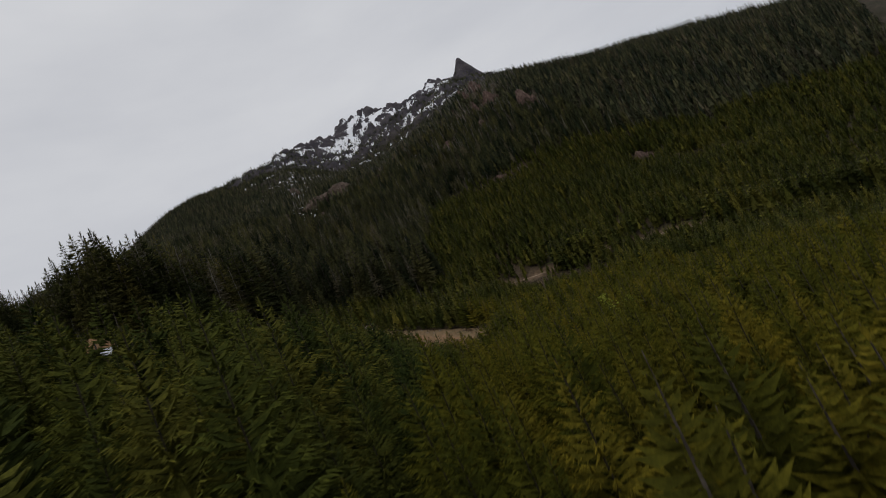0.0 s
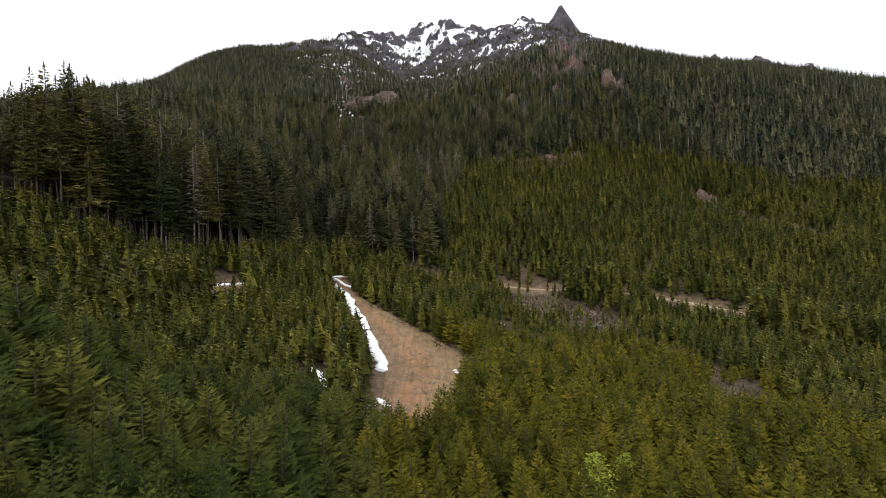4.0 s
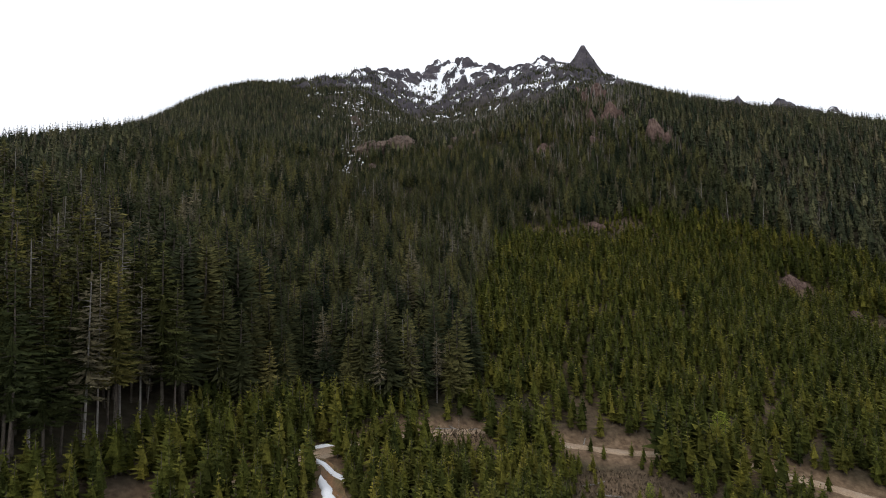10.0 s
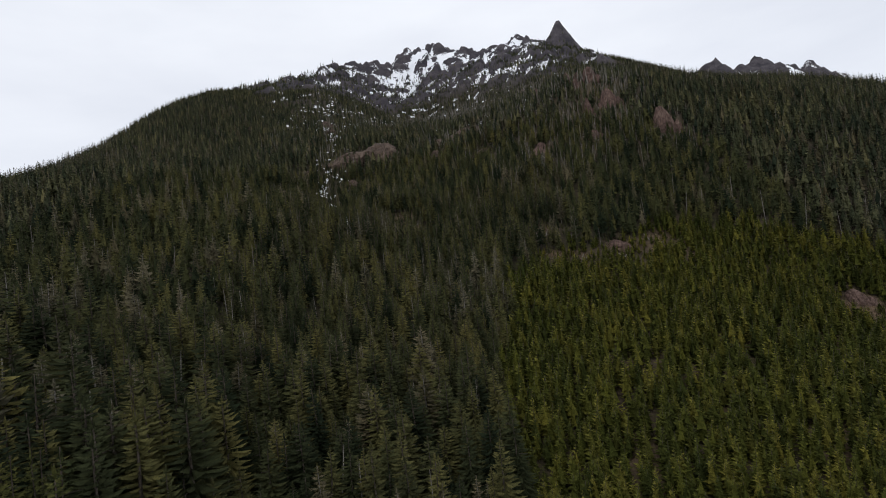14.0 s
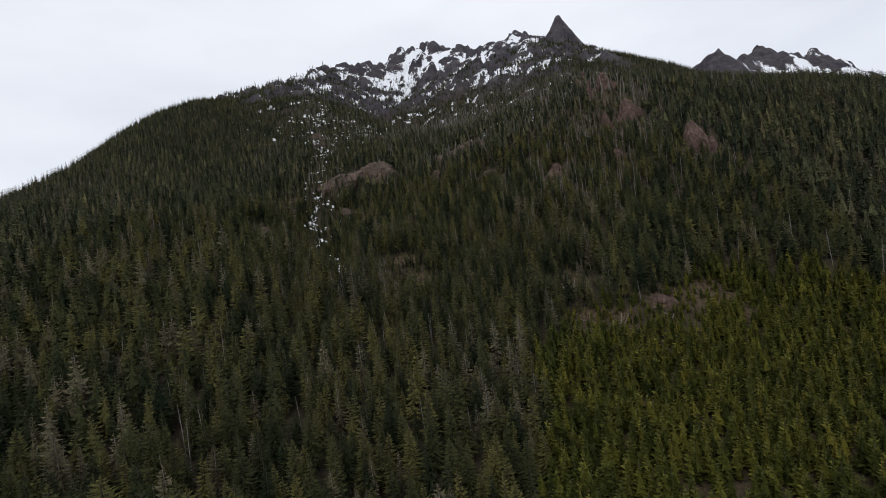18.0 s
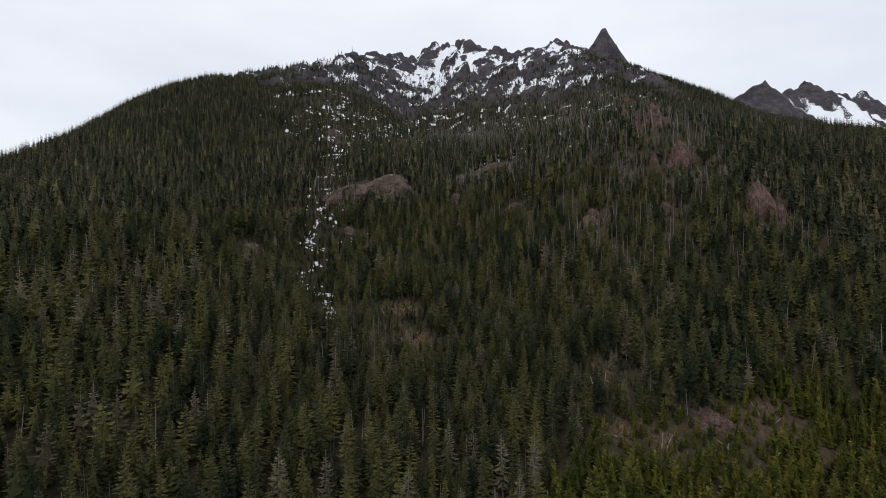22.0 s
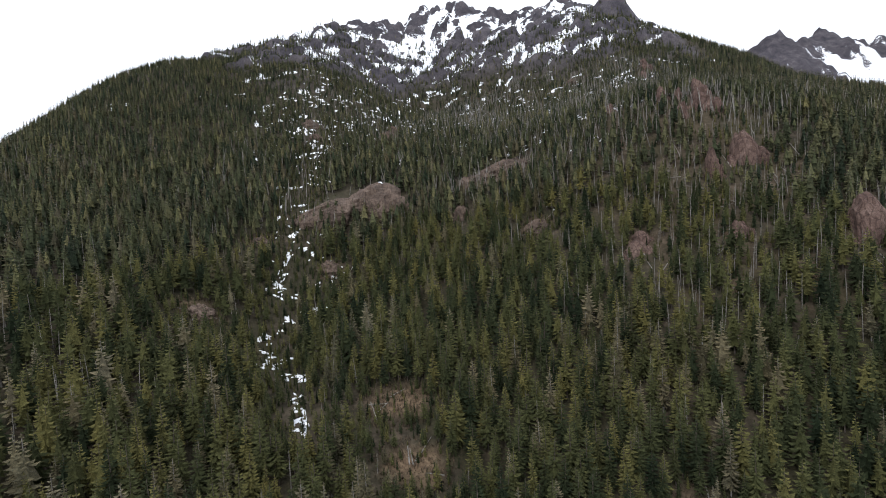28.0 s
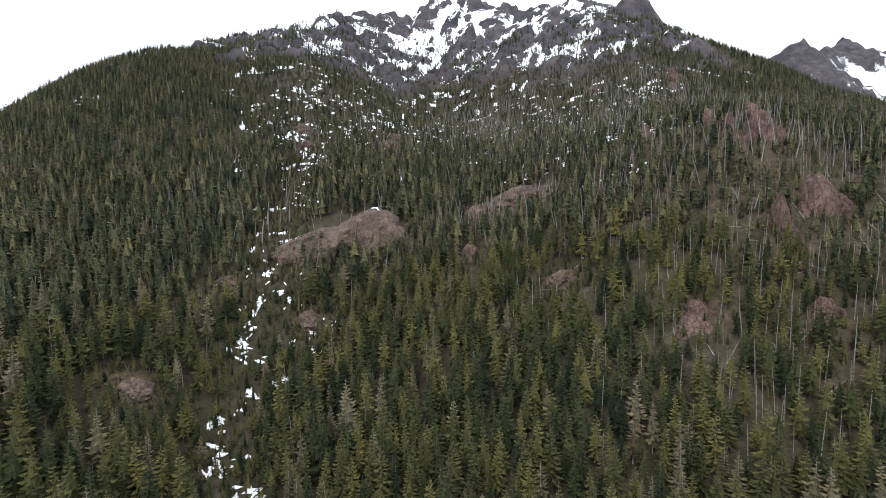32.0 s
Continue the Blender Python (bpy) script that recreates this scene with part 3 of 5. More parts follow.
road = link_mesh("road", np.concatenate([p, pz[..., None]], -1).reshape(-1, 3), np.stack([i[:-1, :-1], i[:-1, 1:], i[1:, 1:], i[1:, :-1]], -1).reshape(-1, 4), [GRAVEL], smooth_faces=True)
tagged(road, "narrow tan gravel logging road cut across the hillside", "road", kind="structure")

ls = np.linspace(0, 1, 60)
el = np.c_[np.interp(ls, np.linspace(0, 1, len(LEFT)), LEFT[:, 0]), np.interp(ls, np.linspace(0, 1, len(LEFT)), LEFT[:, 1])]
er = np.c_[np.interp(ls, np.linspace(0, 1, len(RIGHT)), RIGHT[:, 0]), np.interp(ls, np.linspace(0, 1, len(RIGHT)), RIGHT[:, 1])]
el[:, 0] += 1.2 * (fbm(ls * 18, ls * 0, 3, 3) - 0.45)
er[:, 0] += 2.0 * (fbm(ls * 14, ls * 0, 3, 4) - 0.45)
strip = ribbon("dirt_clearing", el, er, lambda x, y: height(x, y) + 0.35 * fbm(x / 2.2, y / 4, 3, 9) - 0.3 * smooth(0.55, 0.75, ridged((x + 0.42 * y) / 3.2, (y - 0.42 * x) / 22, 2, 8)), [DIRT], across=24, lift=0.12, attributes=[("toward_right", np.tile(np.linspace(-0.4, 0.6, 24), 60))])
tagged(strip, "wedge of bare orange dirt widening downhill from the road", "clearing", kind="structure")


# ---- rock outcrops: x, y, width, height, depth, reddish or not ----
RED_CRAGS = [(144, 497, 20, 27, 14, 1), (125, 491, 10, 28, 9, 1), (145, 540, 21, 28, 14, 1), (159, 436, 22, 36, 15, 1), (133, 566, 11, 24, 9, 1), (153, 562, 13, 24, 10, 1), (228, 826, 16, 26, 11, 1)]
RED_KNOBS = [(130, 533, 8, 17, 7, 1), (77, 462, 11, 9, 8, 1), (167, 297, 13, 12, 8, 1), (171, 262, 10, 15, 7, 1), (186, 240, 10, 15, 7, 1), (81, 339, 12, 6, 6, 1), (114, 450, 11, 10, 7, 1), (139, 558, 7, 14, 6, 1), (108, 590, 10, 15, 8, 1), (214, 800, 12, 18, 9, 1), (73, 457, 12, 9, 8, 1)]
GREY_DOMES = [(36, 577, 38, 16, 15, 0), (12, 569, 24, 14, 12, 0), (38, 497, 15, 9, 9, 0), (-58, 556, 60, 36, 30, 0), (-112, 442, 12, 7, 8, 0), (-52, 703, 18, 12, 10, 0), (-121, 707, 19, 13, 10, 0)]
GREY_KNOBS = [(1, 529, 12, 13, 9, 0), (-68, 494, 12, 9, 8, 0), (-107, 508, 10, 6, 7, 0), (-51, 728, 13, 10, 8, 0), (-111, 680, 13, 10, 8, 0), (143, 822, 14, 12, 9, 0)]
ROCKS = RED_CRAGS + RED_KNOBS + GREY_DOMES + GREY_KNOBS


def lobe(bm, r, centre, size, lean, square, taper, rough):
    """One weathered block of an outcrop: squared shoulders, split faces, narrower above."""
    made = bmesh.ops.create_icosphere(bm, subdivisions=4, radius=1.0)["verts"]
    shift = Vector(r.uniform(-50, 50, 3))
    scale = Vector((1.0, size[1] / size[0], size[2] / size[0]))
    for v in made:
        p = Vector([math.copysign(abs(c) ** square, c) for c in v.co])
        q = Vector((p.x * scale.x, p.y * scale.y, p.z * scale.z))
        near, at = noise.voronoi(q * 2.2 + shift)
        facet = noise.cell(at[0] * 7.3) * 0.5 + 0.5
        split = min(1.0, (near[1] - near[0]) * 5)
        grain = noise.fractal(q * 3.2 + shift, 1.0, 2.0, 5)
        ledge = (q.z * 5.5 + q.x * 2.0 + 0.5 * grain) % 1.0
        p = p * (1.0 + rough * (0.55 * (facet - 0.5) + 0.3 * grain - 0.22 * (1 - split) + 0.3 * (ledge - 0.5)))
        up = max(0.0, p.z)
        v.co = Vector((p.x * (1 - taper * up) + lean * up, p.y * (1 - 0.6 * taper * up), p.z))
        v.co = Vector((v.co.x * size[0] / 2, v.co.y * size[1] / 2, v.co.z * size[2] / 2)) + Vector(centre)


def islands(bm):
    """The connected pieces of a bmesh, as sets of vertices."""
    left, pieces = set(bm.verts), []
    while left:
        todo = [left.pop()]
        piece = set(todo)
        while todo:
            for e in todo.pop().link_edges:
                for v in e.verts:
                    if v in left:
                        left.discard(v)
                        piece.add(v)
                        todo.append(v)
        pieces.append(piece)
    return pieces


def outcrop(x, y, wide, high, deep, red, seed):
    """A weathered knob of rock that juts out of the slope: one low dome, or a cluster of leaning blocks."""
    r = np.random.default_rng(seed)
    bm = bmesh.new()
    z = float(height(x, y))
    dome = wide > 50
    if red and wide > 8:
        lean = r.uniform(-0.5, 0.1)
        lobe(bm, r, (0, 0, 0), (wide * 0.74, deep * 1.2, high * 1.2), lean, 0.8, 0.36, 0.2)
        lobe(bm, r, (wide * 0.34, -deep * 0.2, -high * 0.18), (wide * 0.5, deep, high * 0.95), lean * 0.6, 0.8, 0.4, 0.24)
        lobe(bm, r, (-wide * 0.36, -deep * 0.15, -high * 0.25), (wide * 0.46, deep, high * 0.85), lean, 0.8, 0.45, 0.24)
    elif red:
        lobe(bm, r, (0, 0, 0), (wide, deep * 1.3, high * 1.3), r.uniform(-0.4, 0.2), 0.75, 0.42, 0.4)
    elif dome:
        lobe(bm, r, (wide * 0.1, 0, 0), (wide * 0.76, deep * 1.5, high), 0.25, 0.8, 0.45, 0.28)
        lobe(bm, r, (-wide * 0.14, -deep * 0.1, -high * 0.1), (wide * 0.84, deep * 1.45, high * 0.86), 0.5, 0.85, 0.45, 0.24)
        lobe(bm, r, (-wide * 0.34, -deep * 0.4, -high * 0.1), (wide * 0.8, deep * 1.5, high * 0.76), 0.6, 0.85, 0.4, 0.24)
    else:
        lobe(bm, r, (0, 0, 0), (wide, deep * 1.5, high * 1.15), r.uniform(-0.2, 0.2), 0.78, 0.38, 0.42)
        lobe(bm, r, (wide * r.uniform(-0.35, 0.35), -deep * 0.3, -high * 0.2), (wide * 0.6, deep, high * 0.8), 0.0, 0.85, 0.35, 0.36)
    me = bpy.data.meshes.new("rock_outcrop")
    bm.to_mesh(me)
    bm.free()
    me.materials.append(ROCK_RED if red else ROCK_GREY)
    ob = new("rock_outcrop", me)
    ob.matrix_world = pose(x, y, z - high * 0.2, 0, 0, 0 if dome else r.uniform(-20, 20))
    if dome:
        # a cap of old snow left on the crown of the dome
        crown = max(v.co.z for v in me.vertices)
        cap = bmesh.new()
        cap.from_mesh(me)
        bmesh.ops.delete(cap, geom=[f for f in cap.faces if f.calc_center_median().z < crown - 1.1 - 0.6 * math.sin(f.calc_center_median().x * 1.3)], context="FACES")
        whole = max(islands(cap), key=len)
        bmesh.ops.delete(cap, geom=[v for v in cap.verts if v not in whole], context="VERTS")
        for v in cap.verts:
            v.co.z += 0.35
        low = bpy.data.meshes.new("snow_cap")
        cap.to_mesh(low)
        cap.free()
        low.materials.clear()
        low.materials.append(SNOW)
        snow_cap = new("snow_cap", low)
        snow_cap.parent = ob
        tagged(snow_cap, "small white cap of old snow")
    size = "large rounded" if wide > 25 else "craggy"
    tone = "reddish-brown" if red else "grey-brown"
    return tagged(ob, f"{size} {tone} rock outcrop jutting from the forested slope", "rock outcrop", "rock outcrops on the slope")


for seed, (x, y, wide, high, deep, red) in enumerate(ROCKS):
    outcrop(x, y, wide, high, deep, red, 300 + seed)


# ---- trees ----
def place_mesh(templates, spots, heights, spread, rng):
    """Many trees as one set of arrays: each spot takes one template, turned and scaled."""
    vs, fs, ms, ts, base = [], [], [], [], 0
    kind = rng.integers(0, len(templates), len(spots))
    turn, tint = rng.uniform(0, 6.283, len(spots)), rng.uniform(0, 1, len(spots))
    leanx, leany = rng.normal(0, 0.018, len(spots)), rng.normal(0, 0.018, len(spots))
    for k, (v, f, m) in enumerate(templates):
        mine = np.flatnonzero(kind == k)
        if not len(mine):
            continue
        c, s = np.cos(turn[mine])[:, None], np.sin(turn[mine])[:, None]
        hh, ww = heights[mine][:, None], (heights[mine] * spread[mine])[:, None]
        z = v[None, :, 2] * hh
        x = (v[None, :, 0] * c - v[None, :, 1] * s) * ww + spots[mine, 0][:, None] + z * leanx[mine][:, None]
        y = (v[None, :, 0] * s + v[None, :, 1] * c) * ww + spots[mine, 1][:, None] + z * leany[mine][:, None]
        z = z + spots[mine, 2][:, None]
        vs.append(np.stack([x, y, z], -1).reshape(-1, 3))
        fs.append((f[None] + (np.arange(len(mine)) * len(v))[:, None, None]).reshape(-1, 3) + base)
        ms.append(np.tile(m, len(mine)))
        ts.append(np.repeat(tint[mine], len(v)))
        base += len(mine) * len(v)
    return np.concatenate(vs), np.concatenate(fs), np.concatenate(ms), np.concatenate(ts)


class Sprays:
    """Gathers loose triangles: material 0 is bark, 1 needles."""

    def __init__(self):
        self.v, self.f, self.m = [], [], []

    def tri(self, a, b, c, m):
        n = len(self.v)
        self.v += [a, b, c]
        self.f.append((n, n + 1, n + 2))
        self.m.append(m)

    def kite(self, base, out, length, width, drop, folds, m=1, rise=0.0):
        """A needle spray: from base along the level way out, drooping to its tip."""
        ox, oy = out
        sx, sy = -oy, ox
        bx, by, bz = base
        mid = 0.5 * length
        left = (bx + ox * mid + sx * width / 2, by + oy * mid + sy * width / 2, bz + rise - drop * 0.55)
        right = (bx + ox * mid - sx * width / 2, by + oy * mid - sy * width / 2, bz + rise - drop * 0.55)
        tip = (bx + ox * length, by + oy * length, bz + rise * 0.6 - drop)
        if folds:
            ridge = (bx + ox * mid, by + oy * mid, bz + rise - drop * 0.25)
            for a, b, c in ((base, left, ridge), (base, ridge, right), (left, tip, ridge), (ridge, tip, right)):
                self.tri(a, b, c, m)
        else:
            self.tri(base, left, right, m)
            self.tri(left, tip, right, m)

    def blade(self, centre, out, near, far, width, drop, twist, m=1):
        """A bough as one blade, pointed outside."""
        ox, oy = out
        bx, by, bz = centre
        a = (bx + ox * far, by + oy * far, bz - drop)
        b = (bx + ox * near - oy * width / 2, by + oy * near + ox * width / 2, bz - drop * 0.3 + twist)
        c = (bx + ox * near + oy * width / 2, by + oy * near - ox * width / 2, bz - drop * 0.3 - twist)
        self.tri(a, b, c, m)

    def stem(self, points, sides, m=0):
        """A tapered stem through points of x, y, z, radius."""
        rings = []
        for x, y, z, r in points:
            rings.append([(x + r * math.cos(6.283 * k / sides), y + r * math.sin(6.283 * k / sides), z) for k in range(sides)])
        for lo, hi in zip(rings[:-1], rings[1:]):
            for k in range(sides):
                j = (k + 1) % sides
                self.tri(lo[k], lo[j], hi[j], m)
                self.tri(lo[k], hi[j], hi[k], m)

    def arrays(self):
        return np.array(self.v, np.float32), np.array(self.f, np.int32), np.array(self.m, np.int32)


def conifer(rng, boughs, crown_base=0.05, radius=0.2, taper=0.8, lift=0.1, sag=0.2, wide=0.34, ragged=0.25, sides=3, bare=0.0, trunk=0.014, twigs=0, core=0.5, slim=0.24):
    """A conifer 1 high: a stem, a shaded inner cone of needles and a spiral of narrow folded boughs.
    lift: how far upper boughs rise, sag: how far lower ones hang, wide: a bough's width by its length."""
    s = Sprays()
    bend = rng.normal(0, 0.006, 2)
    middle_of_stem = [(bend[0], bend[1], 0.5, trunk * 0.62)] if sides > 3 else []
    s.stem([(0, 0, -0.04, trunk)] + middle_of_stem + [(0, 0, 0.985, 0.0015)], sides)
    tall = 0.97 - crown_base

    def reach_at(f):
        return radius * (1 - f) ** taper * (0.62 + 0.38 * min(1, (f + 0.03) / 0.18)) + 0.004

    # inner cone in ragged skirts
    skirts, points = (3, 9) if twigs else (3, 5) if boughs > 100 else (2, 4) if boughs > 26 else (1, 4)
    for k in range(skirts):
        f0, f1 = k / skirts * 0.6, ((0.3, 0.44, 0.58) if boughs > 80 else (0.46, 0.62, 0.78))[k + 3 - skirts]
        turn = rng.uniform(0, 6.283)
        i = len(s.v)
        s.v.append((0, 0, crown_base + tall * f1))
        for j in range(points * 2):
            a = turn + 3.1416 * (j + rng.uniform(-0.2, 0.2)) / points
            r = reach_at(f0) * core * (rng.uniform(0.8, 1.15) if j % 2 else rng.uniform(0.5, 0.7))
            s.v.append((math.cos(a) * r, math.sin(a) * r, crown_base + tall * (f0 + 0.03 * (j % 2 == 0)) - r * sag))
        for j in range(points * 2):
            s.f.append((i, i + 1 + j, i + 1 + (j + 1) % (points * 2)))
            s.m.append(1)
    weak = rng.uniform(0, 6.283)
    thin = rng.uniform(0.05, 0.3)
    for k in range(boughs):
        f = 1 - (1 - (k + rng.uniform(0.1, 0.9)) / boughs) ** 0.78
        z = crown_base + tall * f
        a = 2.39996 * k + rng.normal(0, 0.4)
        length = reach_at(f) * rng.uniform(1 - ragged, 1 + 0.6 * ragged) * (1 - thin * 0.5 * (1 + math.cos(a - weak)))
        out = (math.cos(a), math.sin(a))
        rise = length * (lift * (0.4 + f) - sag * (1 - f) + rng.normal(0, 0.1)) * 1.2
        if rng.random() < bare:
            s.tri((0, 0, z - 0.003), (0, 0, z + 0.003), (out[0] * length, out[1] * length, z + rise), 0)
            continue
        w = length * wide * rng.uniform(0.75, 1.25) * (0.75 + 0.6 * f) + 0.007
        hang = w * rng.uniform(0.2, 0.65)
        mid = length * rng.uniform(0.5, 0.66)
        if boughs < 50:
            s.tri((out[0] * length * 0.2 - out[1] * w * 0.6, out[1] * length * 0.2 + out[0] * w * 0.6, z + 0.2 * rise - hang * rng.uniform(0.2, 1)), (out[0] * length * 0.2 + out[1] * w * 0.6, out[1] * length * 0.2 - out[0] * w * 0.6, z + 0.2 * rise + hang * rng.uniform(0, 0.6)), (out[0] * length, out[1] * length, z + rise), 1)
            continue
        shrink = 0.8 if twigs else 1.0
        i = len(s.v)
        s.v += [
            (0, 0, z + 0.25 * abs(rise)),
            (out[0] * mid - out[1] * w / 2, out[1] * mid + out[0] * w / 2, z + 0.5 * rise - hang),
            (out[0] * length * shrink, out[1] * length * shrink, z + rise * shrink),
            (out[0] * mid + out[1] * w / 2, out[1] * mid - out[0] * w / 2, z + 0.5 * rise - hang),
        ]
        s.f += [(i, i + 1, i + 2), (i, i + 2, i + 3)]
        s.m += [1, 1]
        for g in np.linspace(0.42, 1.0, twigs) if twigs else ():
            root = (out[0] * length * g * 0.92, out[1] * length * g * 0.92, z + rise * g * 0.92 + 0.003)
            for side in (-1, 1):
                b = a + side * rng.uniform(0.45, 0.95) * (1.15 - 0.6 * g)
                twig = length * ((0.40 - 0.20 * g) if twigs > 5 else (0.56 - 0.30 * g)) * rng.uniform(0.75, 1.25)
                s.blade(root, (math.cos(b), math.sin(b)), twig * 0.12, twig, twig * slim, twig * rng.uniform(-0.25 + 0.6 * lift, 0.3 + 0.6 * lift), twig * rng.uniform(-0.14, 0.14), 2 if g > 0.55 else 1)
    for j in range(3 if sides > 3 else 2):
        a = rng.uniform(0, 6.283)
        s.kite((0, 0, 0.91), (math.cos(a), math.sin(a)), 0.008, 0.008 if twigs else 0.014, -0.08, False)
    return s.arrays()


def snag(rng, branches=22, broken=True, sides=4):
    """A standing dead trunk with stubs of branches."""
    s = Sprays()
    lean = rng.normal(0, 0.022, 2)
    s.stem([(0, 0, -0.04, 0.010), (lean[0], lean[1], 0.55, 0.0065), (lean[0] * 2, lean[1] * 2, 1.0, 0.0025 if broken else 0.001)], sides)
    for _ in range(branches):
        z, a = rng.uniform(0.3, 0.96), rng.uniform(0, 6.283)
        length = (0.11 * (1.05 - z) + 0.012) * rng.uniform(0.4, 1.3)
        x, y = lean[0] * 2 * z, lean[1] * 2 * z
        tip = (x + math.cos(a) * length, y + math.sin(a) * length, z + length * rng.uniform(-0.5, 0.25))
        w = 0.0022
        s.tri((x, y, z - w), (x, y, z + w), tip, 0)
        s.tri((x - math.sin(a) * w, y + math.cos(a) * w, z), (x + math.sin(a) * w, y - math.cos(a) * w, z), tip, 0)
    return s.arrays()


rng = np.random.default_rng(11)

ROADSIDE_SNOW = [(-23.5, 76, 4.2), (-23.0, 72, 4.0), (-18.5, 61, 2.6), (-13, 64, 2.0), (-10.5, 67, 1.6), (-8.5, 60, 1.5), (-17, 82, 1.4), (-24, 92, 1.3), (-2, 122, 1.0), (8, 108, 1.1), (4, 88, 0.7), (20, 132, 1.2), (-30, 96, 1.0)]
def scatter(x0, x1, y0, y1, step, seed):
    """A jittered grid of places."""
    r = np.random.default_rng(seed)
    x, y = np.meshgrid(np.arange(x0, x1, step), np.arange(y0, y1, step))
    return (x + r.uniform(-0.46, 0.46, x.shape) * step).ravel(), (y + r.uniform(-0.46, 0.46, y.shape) * step).ravel()


def open_ground(x, y, keep):
    """Thins the places on roads, bare dirt and openings."""
    d, _ = near_road(x, y)
    downhill = (y < np.interp(x, MAIN[40:, 0], MAIN[40:, 1])) & (x > -45)
    ok = (d > np.where((x < -30) | downhill, 2.7, np.where(x < 112, 5.6, 3.6)) + 1.2 * keep) & (strip_depth(x, y) < np.where(x < np.interp(-y, -RIGHT[:, 1], RIGHT[:, 0]) - 2, -2.6, -0.3))
    for ox, oy, r in OPENINGS + SLASH:
        r = r * (0.6 if oy > 400 and ox > 60 else 0.6 if oy > 320 and ox > 40 else 0.8 if oy > 320 else 1.0)
        ok &= (np.hypot((x - ox) / 1.25, y - oy) > r) | (keep < 0.2)
    for ox, oy, r in ROADSIDE_SNOW:
        ok &= np.hypot(x - ox, (y - oy + 2.5) / 2) > 0.7 * r + 0.8
    for ox, oy, wide, _, deep, _ in ROCKS:
        ok &= np.hypot(x - ox, (y - oy + 2) * max(1.2, 0.8 * wide / deep)) > wide * 0.48
    return ok


GULLY = densify([(-58, 385), (-66, 412), (-82, 432), (-86, 470), (-84, 500), (-95, 530), (-98, 580), (-104, 640), (-92, 710)], 4.0)


def gully_off(x, y):
    """Distance to the bed of the snowy gully."""
    off = np.full(x.shape, 1e3)
    some = (x > -150) & (x < -20) & (y > 360) & (y < 740)
    off[some] = np.hypot(x[some][:, None] - GULLY[:, 0], y[some][:, None] - GULLY[:, 1]).min(1)
    return off


def low_growth(x, y):
    """How far trees stay low: below openings, road cuts and outcrops, and beside the gully."""
    f = np.ones(x.shape)
    for ox, oy, r in OPENINGS + [p for p in SLASH if p[1] < 400 or p[0] < 60]:
        f = np.minimum(f, 1 - 0.5 * smooth(1.3, 0.8, np.hypot((x - ox) / 1.15, y - oy + 0.4 * r + 3) / (r + 4)))
    for ox, oy, wide, *_ in ROCKS:
        f = np.minimum(f, 1 - 0.42 * smooth(0.7, 0.45, np.abs(x - ox) / wide) * smooth(-28, -18, y - oy) * smooth(6, 0, y - oy))
    d, _ = near_road(x, y)
    below = y < np.interp(x, MAIN[40:, 0], MAIN[40:, 1])
    shown = ((x > 24) & (x < 50)) | ((x > 80) & (x < 103)) | ((x > -62) & (x < -45) & (y > 95) & (y < 127) & (np.abs(x / (y + 2) + 0.49) < 0.055))
    f = np.minimum(f, 1 - 0.5 * smooth(17, 10, d) * (below | (x < -44)) * shown)
    return f


def in_view(x, y):
    """The land that the flight looks over."""
    return (np.abs(x + 8) < 45 + 0.93 * (y + 60)) & (y > -62)


# young plantation
yx, yy = scatter(-330, 420, -70, 352, 2.65, 21)
keep = rng.uniform(0, 1, len(yx))
density = 0.90 + 0.1 * smooth(0, -20, yx) - 0.16 * smooth(120, 190, yy) - 0.25 * smooth(200, 300, np.abs(yx)) - 0.35 * smooth(0.5, 0.68, fbm(yx / 24, yy / 24, 3, 33)) * smooth(-10, 40, yx)
ok = ragged_cut(yx, yy) & in_view(yx, yy) & (keep < density) & open_ground(yx, yy, keep) & (np.hypot(yx + 7, yy + 52) > 12) & ~((yx < -8) & (yx > -26) & (yy < -34))
yx, yy = yx[ok], yy[ok]
young = np.c_[yx, yy, height(yx, yy) - 0.1]
young_h = 6.2 + 4.4 * rng.beta(2, 2, len(yx)) + 4.5 * (fbm(yx / 30, yy / 30, 2, 5) - 0.4) + 3.0 * smooth(130, 240, yy)
young_h *= 1 + 0.4 * ((yx > -46) & (yx < -14) & (yy < 26))
grown = low_growth(yx, yy)
road_off, _ = near_road(yx, yy)
ok = (grown > 0.62) | (road_off > 9) | (rng.uniform(0, 1, len(yx)) < 0.15)
yx, yy, young, young_h, road_off = yx[ok], yy[ok], young[ok], young_h[ok] * grown[ok], road_off[ok]
screen = (road_off < 13) & (yy < np.interp(yx, MAIN[40:, 0], MAIN[40:, 1])) & (((yx > 50) & (yx < 76)) | (yx > 103) | ((yx > -18) & (yx < 24)))
young_h *= 1 + (0.45 + 0.35 * (yx > 103)) * screen
young_h *= 1 + 0.35 * ((road_off < 13) & (yx > -62) & (yx < -28) & (yy > 60) & (np.abs(yx / (yy + 2) + 0.49) > 0.055))

